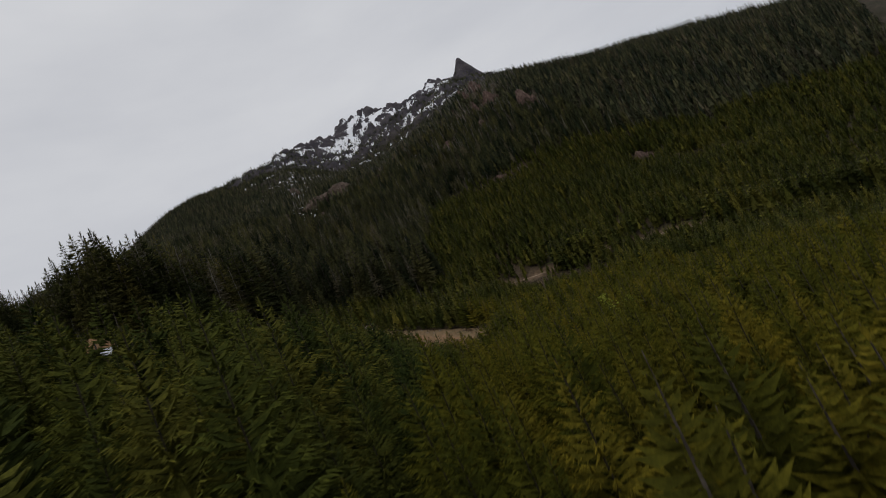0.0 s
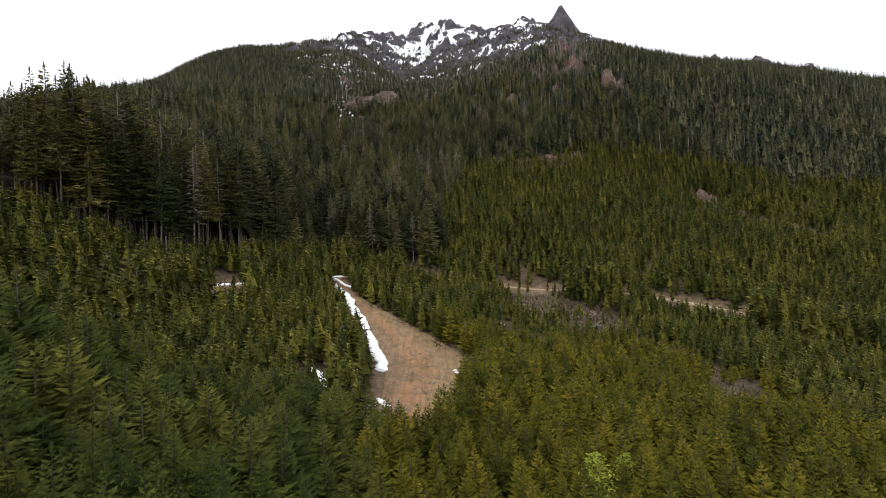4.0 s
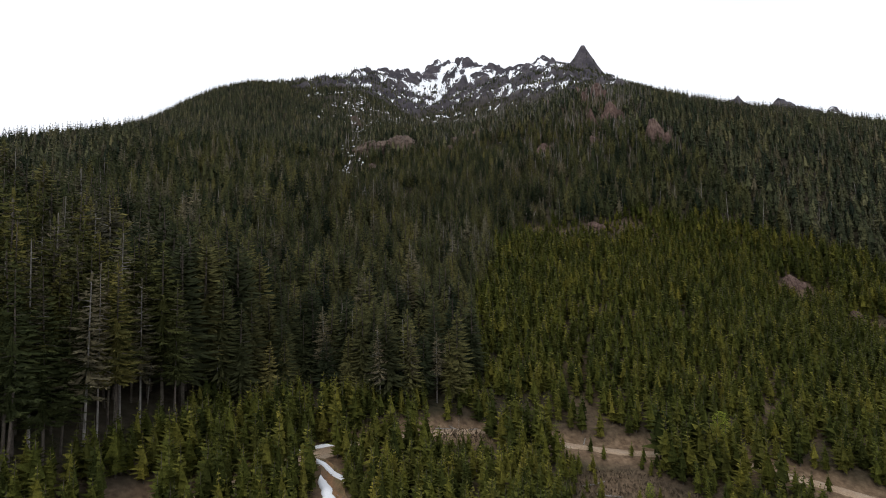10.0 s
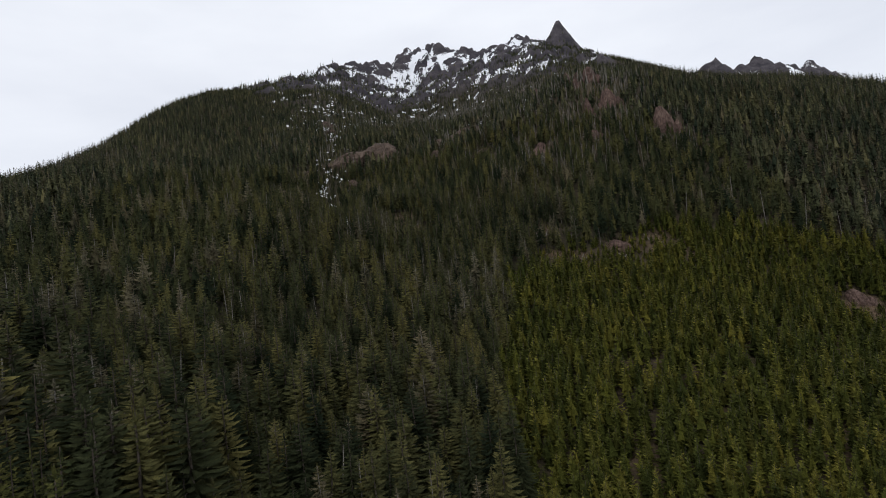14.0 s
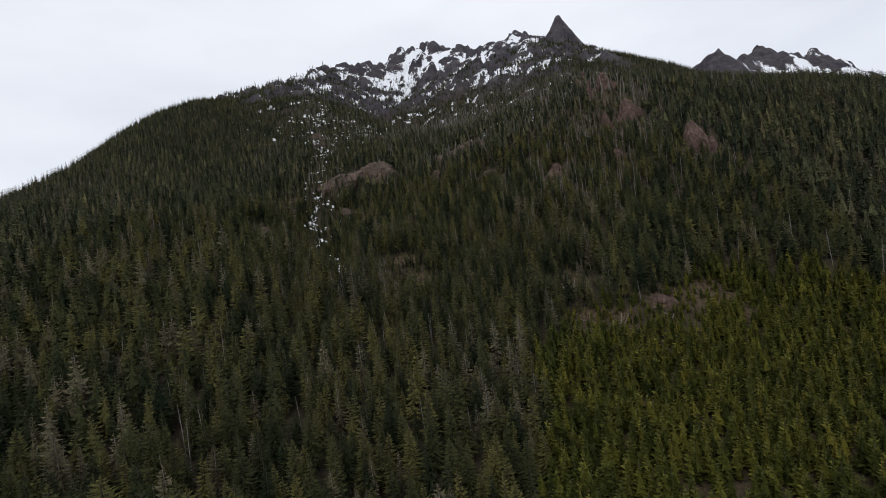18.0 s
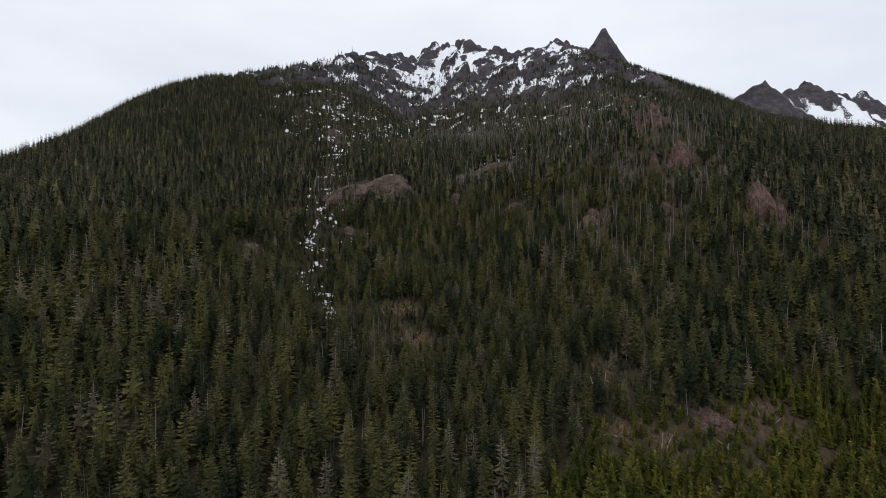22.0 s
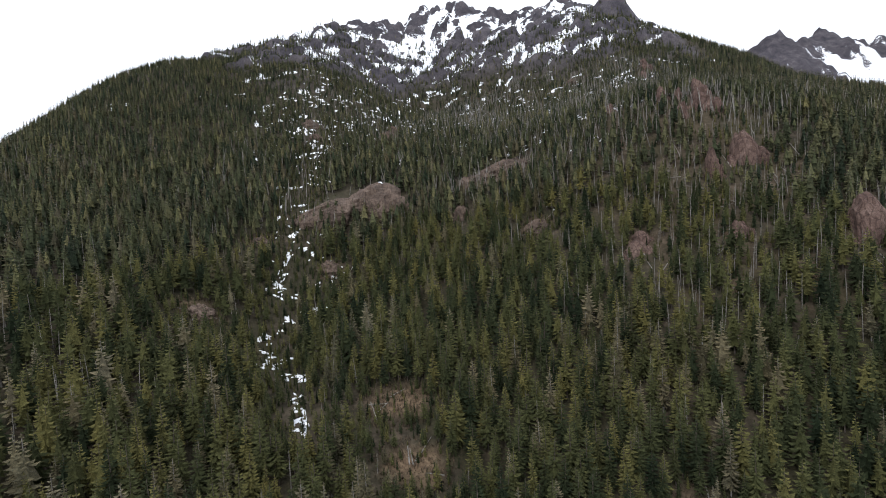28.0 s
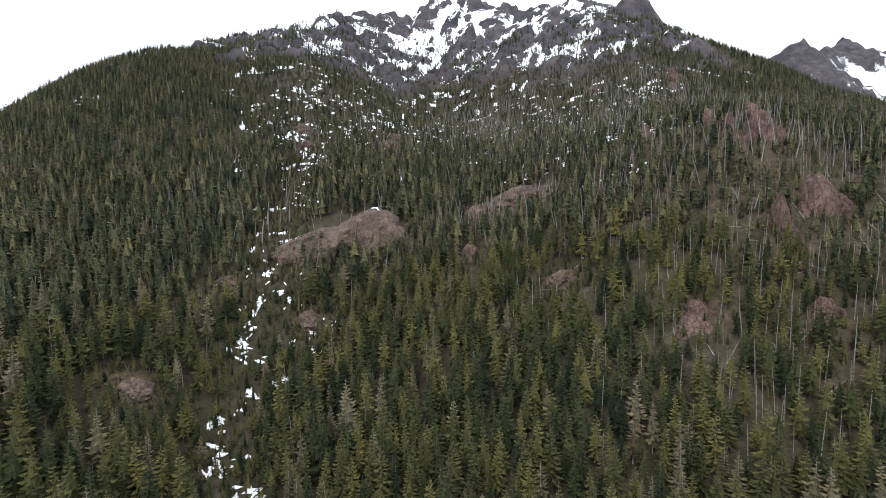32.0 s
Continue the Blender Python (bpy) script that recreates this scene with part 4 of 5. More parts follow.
# old forest, smaller and thinner towards the summit
ox, oy = scatter(-560, 620, 0, 1120, 4.2, 22)
ok = ~ragged_cut(ox, oy) & in_view(ox, oy)
ox, oy = ox[ok], oy[ok]
oz = height(ox, oy)
keep = rng.uniform(0, 1, len(ox))
alpine = np.clip(summit_zone(ox, oy, oz), 0, 1)
density = (0.98 - 0.22 * smooth(0.52, 0.7, fbm(ox / 40, oy / 40, 3, 44))) * (1 - alpine * (0.5 + 0.14 * smooth(-120, 0, ox) + 0.4 * smooth(370, 440, oz)))
thin = smooth(160, 380, np.hypot(ox, oy - 330)) * 0.12
fringe = smooth(228, 290, oz - 0.0008 * (ox - 10) ** 2) * (oy > 560)
density = density * (1 - thin) * (1 - 0.42 * smooth(236, 270, oz) * (oy > 600) * smooth(230, 150, np.abs(ox - 10))) * (1 - 0.75 * smooth(7, 3.5, gully_off(ox, oy)))
dying = smooth(40, 80, ox) * smooth(190, 160, ox) * smooth(395, 420, oy) * smooth(660, 560, oy)
behind = ((oy > 1000) & (ox < 250) & (oz < 470)) | (ox < -470) | ((ox < -300) & (oy > 870)) | (ox > 610)
ok = (keep < density) & open_ground(ox, oy, keep) & ~behind & (oz < 475)
ox, oy, oz, alpine = ox[ok], oy[ok], oz[ok], alpine[ok]
old = np.c_[ox, oy, oz - 0.3]
old_h = (17.5 - 4 * smooth(120, 330, oz) - 6 * alpine - 3 * fringe[ok]) * rng.uniform(0.6, 1.15, len(ox))
front = (oy < 230) & (ox < 20)
old_h[front] *= 1.5
tall = (oy < 190) & (ox < -58)
off = (ox[tall] + 8) / (oy[tall] + 28)
old_h[tall] = np.where(off > -0.64, rng.uniform(30, 41, tall.sum()), np.where(off > -0.72, rng.uniform(21, 30, tall.sum()), rng.uniform(12, 19, tall.sum())))
old_h *= (1 - 0.45 * smooth(17, 7, gully_off(ox, oy))) * low_growth(ox, oy)


def tagged_tree(name, trunk, crown, spot, h, spread, turn, label, category, group):
    e = new(name)
    e.matrix_world = Matrix.LocRotScale(spot, Euler((rng.normal(0, 0.02), rng.normal(0, 0.02), turn)), (h * spread, h * spread, h))
    for key, me in (("trunk", trunk), ("crown", crown)):
        o = new(key, me)
        o.parent = e
    return tagged(e, label, category, group)


def part_meshes(name, arrays, bark, needles, tips=None):
    """A tree template as two meshes, trunk and crown."""
    v, f, m = arrays
    made = []
    for key, which, mats in (("trunk", m == 0, [bark]), ("crown", m > 0, [needles, tips or needles])):
        ff = f[which]
        used = np.unique(ff)
        back = np.zeros(len(v), np.int32)
        back[used] = np.arange(len(used))
        o = link_mesh(key, v[used], back[ff], mats, mat_index=np.maximum(m[which] - 1, 0), attributes=[("tint", np.zeros(len(used)))])
        made.append(o.data)
        bpy.data.objects.remove(o)
    return made


def grow(name, templates, spots, heights, spread, mats, label, category):
    v, f, m, t = place_mesh(templates, spots, heights, spread, rng)
    ob = link_mesh(name, v, f, mats, mat_index=m, attributes=[("tint", t)])
    return tagged(ob, label, category, kind="stuff")


# which young trees stand nearest the flight
near = np.hypot((young[:, 0] + 9) / 1.05, young[:, 1] + 10)
order = np.argsort(near)
single, rest = order[:290], order[290:]
fine_arrays = [conifer(rng, 200, 0.02, 0.25, 0.78, 0.62, 0.05, 0.1, 0.3, 5, trunk=0.005, twigs=9, core=0.34, slim=0.15) for _ in range(4)]
plain_arrays = [conifer(rng, 150, 0.02, 0.26, 0.76, 0.5, 0.06, 0.16, 0.3, 5, trunk=0.005, twigs=3, core=0.34, slim=0.2) for _ in range(5)]
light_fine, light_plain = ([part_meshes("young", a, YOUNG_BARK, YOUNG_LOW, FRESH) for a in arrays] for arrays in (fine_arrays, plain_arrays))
deep_fine, deep_plain = ([part_meshes("young", a, YOUNG_BARK, YOUNG_DEEP, FRESH_DEEP) for a in arrays] for arrays in (fine_arrays, plain_arrays))


def deep_green(x, y):
    """The darker stand on the road's side of the dirt clearing; a ragged border with the lighter one."""
    return x + 10 * (fbm(x / 9, y / 9, 2, 91) - 0.45) < np.interp(y, [-60, 20, 60, 150], [-14, -7, -8, -34])


deep = deep_green(young[:, 0], young[:, 1])
start_off = np.hypot(young[:, 0] + 7, young[:, 1] + 30)
close = set(single[np.argsort(start_off[single])][:90].tolist())
for n in single:
    if deep[n]:
        kinds, tone = deep_fine if int(n) in close else deep_plain, "deep green"
    else:
        kinds, tone = light_fine if int(n) in close else light_plain, "bright yellow-green"
    trunk, crown = kinds[rng.integers(0, len(kinds))]
    tagged_tree("young_conifer", trunk, crown, young[n], young_h[n], rng.uniform(0.9, 1.15) + (0.0 if int(n) in close else 0.15), rng.uniform(0, 6.283), f"young {tone} conifer with rising whorled branches in the plantation", "tree", "young conifers of the plantation")
middle = rest[near[rest] < 62]
beyond = rest[near[rest] >= 62]
mid_t = [conifer(rng, 150, 0.03, 0.28, 0.72, 0.42, 0.06, 0.19, 0.28, core=0.4) for _ in range(6)]
mid_s = [conifer(rng, 84, 0.06, 0.275, 0.72, 0.42, 0.06, 0.3, 0.28, core=0.42) for _ in range(6)]
far_t = [conifer(rng, 42, 0.10, 0.265, 0.68, 0.28, 0.1, 0.48, 0.3, core=0.55) for _ in range(7)]
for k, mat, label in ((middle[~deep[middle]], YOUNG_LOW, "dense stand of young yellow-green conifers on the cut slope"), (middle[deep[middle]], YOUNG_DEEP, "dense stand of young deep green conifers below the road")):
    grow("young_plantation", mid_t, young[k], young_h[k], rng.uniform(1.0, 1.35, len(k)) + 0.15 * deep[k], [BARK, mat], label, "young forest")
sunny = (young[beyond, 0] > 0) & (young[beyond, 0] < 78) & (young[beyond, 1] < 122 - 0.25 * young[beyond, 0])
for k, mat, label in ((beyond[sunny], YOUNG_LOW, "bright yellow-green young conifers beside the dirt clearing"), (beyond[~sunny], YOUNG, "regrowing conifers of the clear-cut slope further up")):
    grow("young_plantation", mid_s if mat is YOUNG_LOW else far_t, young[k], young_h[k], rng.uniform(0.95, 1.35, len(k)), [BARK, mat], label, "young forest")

# tall old trees along the edge of the cut, one by one
edge = np.flatnonzero((old[:, 1] < 215) & (old[:, 1] > 85) & (old[:, 0] > -125) & (old[:, 0] < 14))
edge = edge[np.argsort(old[edge, 1] - 0.25 * np.abs(old[edge, 0]))][:190]
taken = np.zeros(len(old), bool)
taken[edge] = True
green = [part_meshes("old", conifer(rng, 150, rng.uniform(0.2, 0.36), 0.15, 0.66, 0.16, 0.24, 0.2, 0.34, 6, 0.03, 0.007, 4, 0.24), BARK, EDGE) for _ in range(5)]
grey = [part_meshes("grey", conifer(rng, 120, rng.uniform(0.3, 0.42), 0.115, 0.55, 0.08, 0.34, 0.2, 0.45, 6, 0.16, 0.007, 4, 0.1), DEADWOOD, LICHEN) for _ in range(3)]
for n in edge:
    if rng.random() < 0.18:
        trunk, crown = grey[rng.integers(0, len(grey))]
        label = "tall thin conifer hung with grey lichen, bare lower trunk"
    else:
        trunk, crown = green[rng.integers(0, len(green))]
        label = "tall dark green old conifer with a long bare trunk"
    tagged_tree("old_conifer", trunk, crown, old[n], old_h[n], rng.uniform(0.85, 1.25), rng.uniform(0, 6.283), label, "tree", "old conifers at the forest edge")

for x, y, h in [(-106, 99, 21), (-102, 102, 29), (-99, 105, 35), (-97, 107, 38), (-93, 111, 42), (-91, 113, 40), (-87, 117, 42), (-85, 119, 44), (-83, 125, 43), (-88, 128, 43), (-80, 133, 40)]:
    trunk, crown = green[rng.integers(0, len(green))]
    tagged_tree("old_conifer", trunk, crown, (x, y, float(height(x, y)) - 0.3), h, rng.uniform(0.95, 1.2), rng.uniform(0, 6.283), "very tall dark old conifer standing above the forest edge", "tree", "old conifers at the forest edge")
for x, y, h in [(-76, 122, 38), (-81, 121, 33), (-71, 128, 34), (-66, 150, 30), (-40, 181, 25), (-24, 178, 24), (-16, 183, 22), (-9, 187, 21)]:
    trunk, crown = grey[rng.integers(0, len(grey))]
    tagged_tree("old_conifer", trunk, crown, (x, y, float(height(x, y)) - 0.3), h, rng.uniform(1.0, 1.3), rng.uniform(0, 6.283), "tall pale conifer hung with grey lichen at the forest edge", "tree", "old conifers at the forest edge")

left_over = np.flatnonzero(~taken)
pick = rng.uniform(0, 1, len(left_over))
greyness = 0.09 + 0.24 * smooth(0.45, 0.62, fbm(old[left_over, 0] / 50, old[left_over, 1] / 50, 2, 55))
dead = pick < 0.02 + 0.36 * dying[ok][left_over] + 0.10 * smooth(0.5, 0.62, fbm(old[left_over, 0] / 30, old[left_over, 1] / 30, 3, 58))
lichen = ~dead & (pick < 0.04 + greyness * np.where(old[left_over, 1] > 430, 0.9, 1.0))
green_ones = ~dead & ~lichen
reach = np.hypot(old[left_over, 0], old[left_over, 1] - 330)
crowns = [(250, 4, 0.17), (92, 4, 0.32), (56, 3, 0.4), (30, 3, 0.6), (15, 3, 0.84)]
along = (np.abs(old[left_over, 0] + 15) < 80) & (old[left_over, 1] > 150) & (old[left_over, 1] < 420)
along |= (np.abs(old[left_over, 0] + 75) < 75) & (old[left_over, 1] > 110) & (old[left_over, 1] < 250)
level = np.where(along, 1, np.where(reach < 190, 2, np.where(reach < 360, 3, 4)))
level[along & (old_h[left_over] > 17) & (old[left_over, 1] < 270) & (old[left_over, 0] > -135)] = 0
for k_level, (boughs, sides, wide) in enumerate(crowns):
    templates = [conifer(rng, boughs, 0.16, rng.uniform(0.165, 0.205), rng.uniform(0.56, 0.74), 0.2, 0.3, wide, 0.26, sides, 0.03, core=0.42 if boughs > 80 else 0.6) for _ in range(7)]
    for which, mats, label in ((green_ones, [BARK, OLD], "dense dark green old conifer forest on the steep slope"), (lichen, [DEADWOOD, LICHEN], "grey lichen-covered conifers scattered through the forest")):
        k = left_over[which & (level == k_level)]
        # the two farthest levels take the needle colour with haze mixed in
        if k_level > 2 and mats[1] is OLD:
            mats = [BARK, OLD_HAZED]
        if len(k):
            grow("old_forest", templates, old[k], old_h[k], rng.uniform(0.95, 1.35, len(k)) if k_level < 3 else rng.uniform(1.05, 1.5, len(k)), mats, label, "forest")
# low growth in the gully, in the openings and along the timberline
sx, sy = scatter(-160, 180, 300, 740, 2.7, 24)
keep = rng.uniform(0, 1, len(sx))
low = 1.0 * smooth(17, 12, gully_off(sx, sy))
for ox_, oy_, r_ in SLASH:
    low = np.maximum(low, 0.75 * smooth(1.9, 0.9, np.hypot((sx - ox_) / 1.25, sy - oy_) / r_))
low = np.maximum(low, 0.42 * smooth(60, 90, sx) * smooth(178, 165, sx) * smooth(392, 410, sy) * smooth(600, 540, sy))
ok = (keep < low) & ~inside(sx, sy, CLEARCUT)
low_spots = np.c_[sx[ok], sy[ok], height(sx[ok], sy[ok]) - 0.1]
bushy = [conifer(rng, 20, 0.04, 0.22, 0.75, 0.2, 0.1, 0.55) for _ in range(6)]
grow("low_conifers", bushy, low_spots, 2.2 + 6.0 * rng.beta(1.6, 2.4, ok.sum()), rng.uniform(0.9, 1.35, ok.sum()), [BARK, OLD], "low bushy conifers growing in the gully and openings", "low conifers")
sx, sy = scatter(-300, 300, 680, 1120, 3.7, 25)
sz = height(sx, sy)
keep = rng.uniform(0, 1, len(sx))
clump = smooth(0.38, 0.54, fbm(sx / 28, sy / 22, 3, 66))
line = (0.5 + 0.5 * clump) * (0.95 - 0.3 * smooth(-110, -10, sx) + 0.45 * smooth(110, 220, sx)) * smooth(490, 400, sz - 40 * smooth(-60, -160, sx) - 40 * smooth(150, 240, sx)) * smooth(245, 285, sz)
ok = keep < line
top_spots = np.c_[sx[ok], sy[ok], sz[ok] - 0.2]
tiny = [conifer(rng, 11, 0.06, 0.17, 0.75, 0.1, 0.25, 0.9) for _ in range(6)]
# these needles carry the painted haze too
grow("timberline_conifers", tiny, top_spots, rng.uniform(4, 10.5, ok.sum()), rng.uniform(1.3, 1.9, ok.sum()), [BARK, OLD_HAZED], "small dark conifers scattered over the snowy upper face", "timberline trees")
k = left_over[dead]
hx, hy = scatter(-160, 260, 520, 860, 4.6, 26)
hz = height(hx, hy)
ok = (rng.uniform(0, 1, len(hx)) < (0.25 + 0.5 * smooth(0.38, 0.55, fbm(hx / 40, hy / 40, 2, 71))) * (0.45 + 0.55 * smooth(-60, 40, hx))) & (hz < 360)
high = np.c_[hx[ok], hy[ok], hz[ok] - 0.2]
grow("dead_trees", [snag(rng, 12, True, 3) for _ in range(6)], high, rng.uniform(7, 15, len(high)), np.full(len(high), 2.2), [DEADWOOD], "thin bleached dead trunks on the snowy upper slope", "dead trees")
grow("dead_trees", [snag(rng) for _ in range(6)], old[k], np.maximum(7, old_h[k] * 0.78), np.full(len(k), 1.2), [DEADWOOD], "bare grey standing dead trunks in the forest", "dead trees")


# ---- snow ----
def snow_piece(cx, cy, big, r):
    """A melting piece of snow with a ragged edge that follows the ground."""
    rings, spokes = 2, 18
    f, a = np.linspace(0, 1, rings + 1)[1:], np.arange(spokes) * 2 * np.pi / spokes
    long, turn = r.uniform(1.0, 2.6), r.normal(1.5, 0.8)
    edge = np.clip(1 + 0.9 * (r.normal(0, 0.34, spokes) + np.roll(r.normal(0, 0.3, spokes), 1)), 0.3, 1.9)
    edge = 0.8 * edge + 0.2 * np.roll(edge, 1)
    px, py = f[:, None] * edge * np.cos(a) * big / 2 * long, f[:, None] * edge * np.sin(a) * big / 2 / long**0.5
    qx, qy = cx + px * np.cos(turn) - py * np.sin(turn), cy + px * np.sin(turn) + py * np.cos(turn)
    qz = height(qx, qy) + 0.3 * np.sqrt(np.clip(1 - f[:, None] ** 2, 0, 1)) + np.where(f[:, None] > 0.99, -0.1, 0.16)
    verts = np.vstack([[cx, cy, float(height(cx, cy)) + 0.42], np.stack([qx, qy, qz], -1).reshape(-1, 3)])
    tris = [(0, 1 + k, 1 + (k + 1) % spokes) for k in range(spokes)]
    for i in range(rings - 1):
        for k in range(spokes):
            p, q = 1 + i * spokes + k, 1 + i * spokes + (k + 1) % spokes
            tris += [(p, p + spokes, q + spokes), (p, q + spokes, q)]
    ob = link_mesh("snow_patch", verts - np.array([cx, cy, 0]), np.array(tris), [SNOW], smooth_faces=True)
    ob.matrix_world = pose(cx, cy, 0)
    return ob


def snow_scatter(spots, seed, label):
    """Many small remnants as one."""
    r = np.random.default_rng(seed)
    vs, fs, base = [], [], 0
    for x, y, size in spots:
        for _ in range(2 + int(size * 0.55)):
            ob = snow_piece(x + r.normal(0, 0.75) * size, y + r.normal(0, 0.75) * size, size * (0.15 + 0.55 * r.uniform(0, 1) ** 2), r)
            me = ob.data
            v = np.array([ob.matrix_world @ p.co for p in me.vertices])
            f = np.array([p.vertices[:] for p in me.polygons])
            vs.append(v)
            fs.append(f + base)
            base += len(v)
            bpy.data.objects.remove(ob)
            bpy.data.meshes.remove(me)
    ob = link_mesh("snow_remnants", np.concatenate(vs), np.concatenate(fs), [SNOW], smooth_faces=True)
    return tagged(ob, label, "snow", kind="stuff")


def snow_patches(spots, seed, label, group):
    r = np.random.default_rng(seed)
    for x, y, size in spots:
        for _ in range(3 + int(size * 0.5)):
            ob = snow_piece(x + r.normal(0, 0.34) * size, y + r.normal(0, 0.46) * size, size * (0.14 + 0.5 * r.uniform(0, 1) ** 2) / min(1, size / 5) ** 0.4 + 0.15, r)
            tagged(ob, label, "snow patch", group)


GULLY_HEAD = [(-105, 649, 10), (-156, 635, 7), (-130, 626, 7), (-112, 615, 5), (-99, 608, 6), (-92, 595, 5), (-100, 582, 8), (-103, 572, 6), (-108, 560, 5), (-94, 551, 4), (-32, 548, 3), (-97, 548, 5), (-86, 540, 5), (-103, 532, 4.5), (-90, 529, 4.5), (-81, 525, 5.5), (-78, 520, 4), (-96, 520, 6), (-88, 515, 5), (-99, 513, 5.5), (-74, 512, 4), (-85, 509, 7), (-88, 501, 4), (-79, 500, 4), (-70, 500, 4), (-56, 497, 3), (-94, 494, 3)]
GULLY_FOOT = [(-60, 492, 4), (-66, 487, 4), (-91, 486, 4.5), (-72, 480, 3.2), (-61, 480, 3), (-90, 480, 5), (-65, 479, 5), (-82, 473, 4.5), (-89, 472, 6), (-64, 470, 4), (-70, 468, 3), (-72, 462, 4), (-83, 460, 5), (-83, 452, 2.5), (-88, 447, 3.4), (-72, 447, 3.6), (-86, 445, 4), (-84, 436, 4.2), (-75, 434, 4), (-81, 428, 5), (-77, 427, 3.5), (-70, 420, 4), (-66, 418, 3), (-64, 404, 4), (-62, 397, 3.4), (-61, 393, 3.5), (-58, 388, 4)]
UPPER_SNOW = [(-91, 712, 10), (-102, 705, 7), (-58, 661, 5), (64, 560, 3.4), (50, 510, 3), (4, 576, 3), (-296, 709, 14), (-274, 736, 8), (-230, 751, 9), (84, 561, 5), (89, 549, 4), (70, 657, 9), (42, 721, 9), (-13, 744, 8), (-45, 640, 4), (20, 640, 5), (110, 600, 4)]
HIGH_SNOW = [(x + 9 * math.sin(y), y + 12 * math.sin(x), 6 + 5 * math.sin(x * y)) for x in range(-170, 200, 20) for y in range(606, 800, 18)]
snow_patches(GULLY_FOOT, 500, "ragged patch of old white snow between trees in the gully", "snow patches in the gully")
snow_scatter(GULLY_HEAD + UPPER_SNOW + HIGH_SNOW, 600, "small remnants of white snow on the high forested slope")
snow_patches(ROADSIDE_SNOW, 700, "small melting snow patch beside the bare dirt clearing", "snow patches by the clearing")


def snow_band(line, wide, seed, z_of, label):
    """A bank of ploughed or drifted snow along a line."""
    p = densify(line, 0.6)
    n = len(p)
    go = np.gradient(p, axis=0)
    across = np.c_[go[:, 1], -go[:, 0]] / np.hypot(*go.T)[:, None]
    s = np.arange(n) * 0.6
    left = wide * (0.5 + 0.9 * (fbm(s / 5, s * 0 + seed, 3, seed) - 0.45) + 0.4 * (fbm(s / 2, s * 0 + seed, 3, seed + 1) - 0.4))
    right = wide * (0.5 + 0.9 * (fbm(s / 5, s * 0 + seed + 9, 3, seed + 3) - 0.45) + 0.4 * (fbm(s / 2, s * 0 + seed, 3, seed + 5) - 0.4))
    left, right = np.maximum(left, 0.15), np.maximum(right, 0.15)
    ends = np.minimum(1, np.minimum(s, s[-1] - s) / 1.5) ** 0.5
    f = np.linspace(-1, 1, 9)
    off = np.where(f < 0, f[None] * (left * ends)[:, None], f[None] * (right * ends)[:, None])
    q = p[:, None] + across[:, None] * off[..., None]
    rough_top = 0.25 * (fbm(q[..., 0] / 1.2, q[..., 1] / 1.2, 3, seed) - 0.4)
    z = z_of(q[..., 0], q[..., 1]) + 0.18 + (0.45 + rough_top) * (1 - f[None] ** 2) ** 0.6 - np.where(np.abs(f) > 0.99, 0.25, 0)[None]
    i = np.arange(n * 9).reshape(n, 9)
    faces = np.stack([i[:-1, :-1], i[:-1, 1:], i[1:, 1:], i[1:, :-1]], -1).reshape(-1, 4)
    ob = link_mesh("snow_bank", np.concatenate([q, z[..., None]], -1).reshape(-1, 3), faces, [SNOW], smooth_faces=True)
    return tagged(ob, label, "snow bank")


snow_band([(-33, 146.5), (-29.5, 140), (-26.5, 132), (-21.5, 118), (-17.5, 106), (-14, 95), (-11.2, 84)], 3.2, 31, height, "long ragged white snow bank along the edge of the dirt clearing")
snow_band([(-61, 115.5), (-59.6, 118.5), (-57.5, 123), (-55.8, 126)], 2.9, 32, height, "white snow bank piled on the uphill side of the gravel road")
snow_band([(-52.5, 132), (-49, 138.5)], 1.4, 33, height, "short white snow bank on the uphill side of the gravel road")
snow_band([(-41.5, 155), (-37, 159.5), (-31, 163.5)], 1.5, 34, height, "low white snow bank along the road above the clearing")
snow_band([(-35, 150.5), (-31, 148.5), (-27.5, 147)], 1.6, 35, height, "thin white snow bank where the clearing meets the road")


# ---- logs and slash ----
def fallen_log(x, y, long, turn, seed):
    """A grey fallen trunk with stubs, lying on the slope."""
    r = np.random.default_rng(seed)
    s = Sprays()
    pts = []
    for f in np.linspace(-0.5, 0.5, 6):
        px, py = x + math.cos(turn) * long * f, y + math.sin(turn) * long * f
        pts.append((px - x, py - y, float(height(px, py)) + 0.22, 0.24 * (1 - 0.55 * (f + 0.5))))
    side = (-math.sin(turn), math.cos(turn))
    ring = [[(px + side[0] * rad * math.cos(k * 1.0472), py + side[1] * rad * math.cos(k * 1.0472), pz + rad * math.sin(k * 1.0472)) for k in range(6)] for px, py, pz, rad in pts]
    for lo, hi in zip(ring[:-1], ring[1:]):
        for k in range(6):
            j = (k + 1) % 6
            s.tri(lo[k], lo[j], hi[j], 0)
            s.tri(lo[k], hi[j], hi[k], 0)
    for cap in (ring[0], ring[-1]):
        for k in range(1, 5):
            s.tri(cap[0], cap[k], cap[k + 1], 0)
    for _ in range(5):
        k = r.integers(1, 5)
        px, py, pz, rad = pts[k]
        a = r.uniform(0, 6.283)
        s.tri((px, py, pz), (px + 0.08, py, pz + 0.05), (px + math.cos(a) * 1.1, py + math.sin(a) * 1.1, pz + r.uniform(0.3, 1.1)), 0)
    v, f, m = s.arrays()
    ob = link_mesh("fallen_log", v, f, [DEADWOOD])
    ob.matrix_world = pose(x, y, 0)
    return tagged(ob, "bleached grey fallen log lying among slash", "log", "fallen logs")


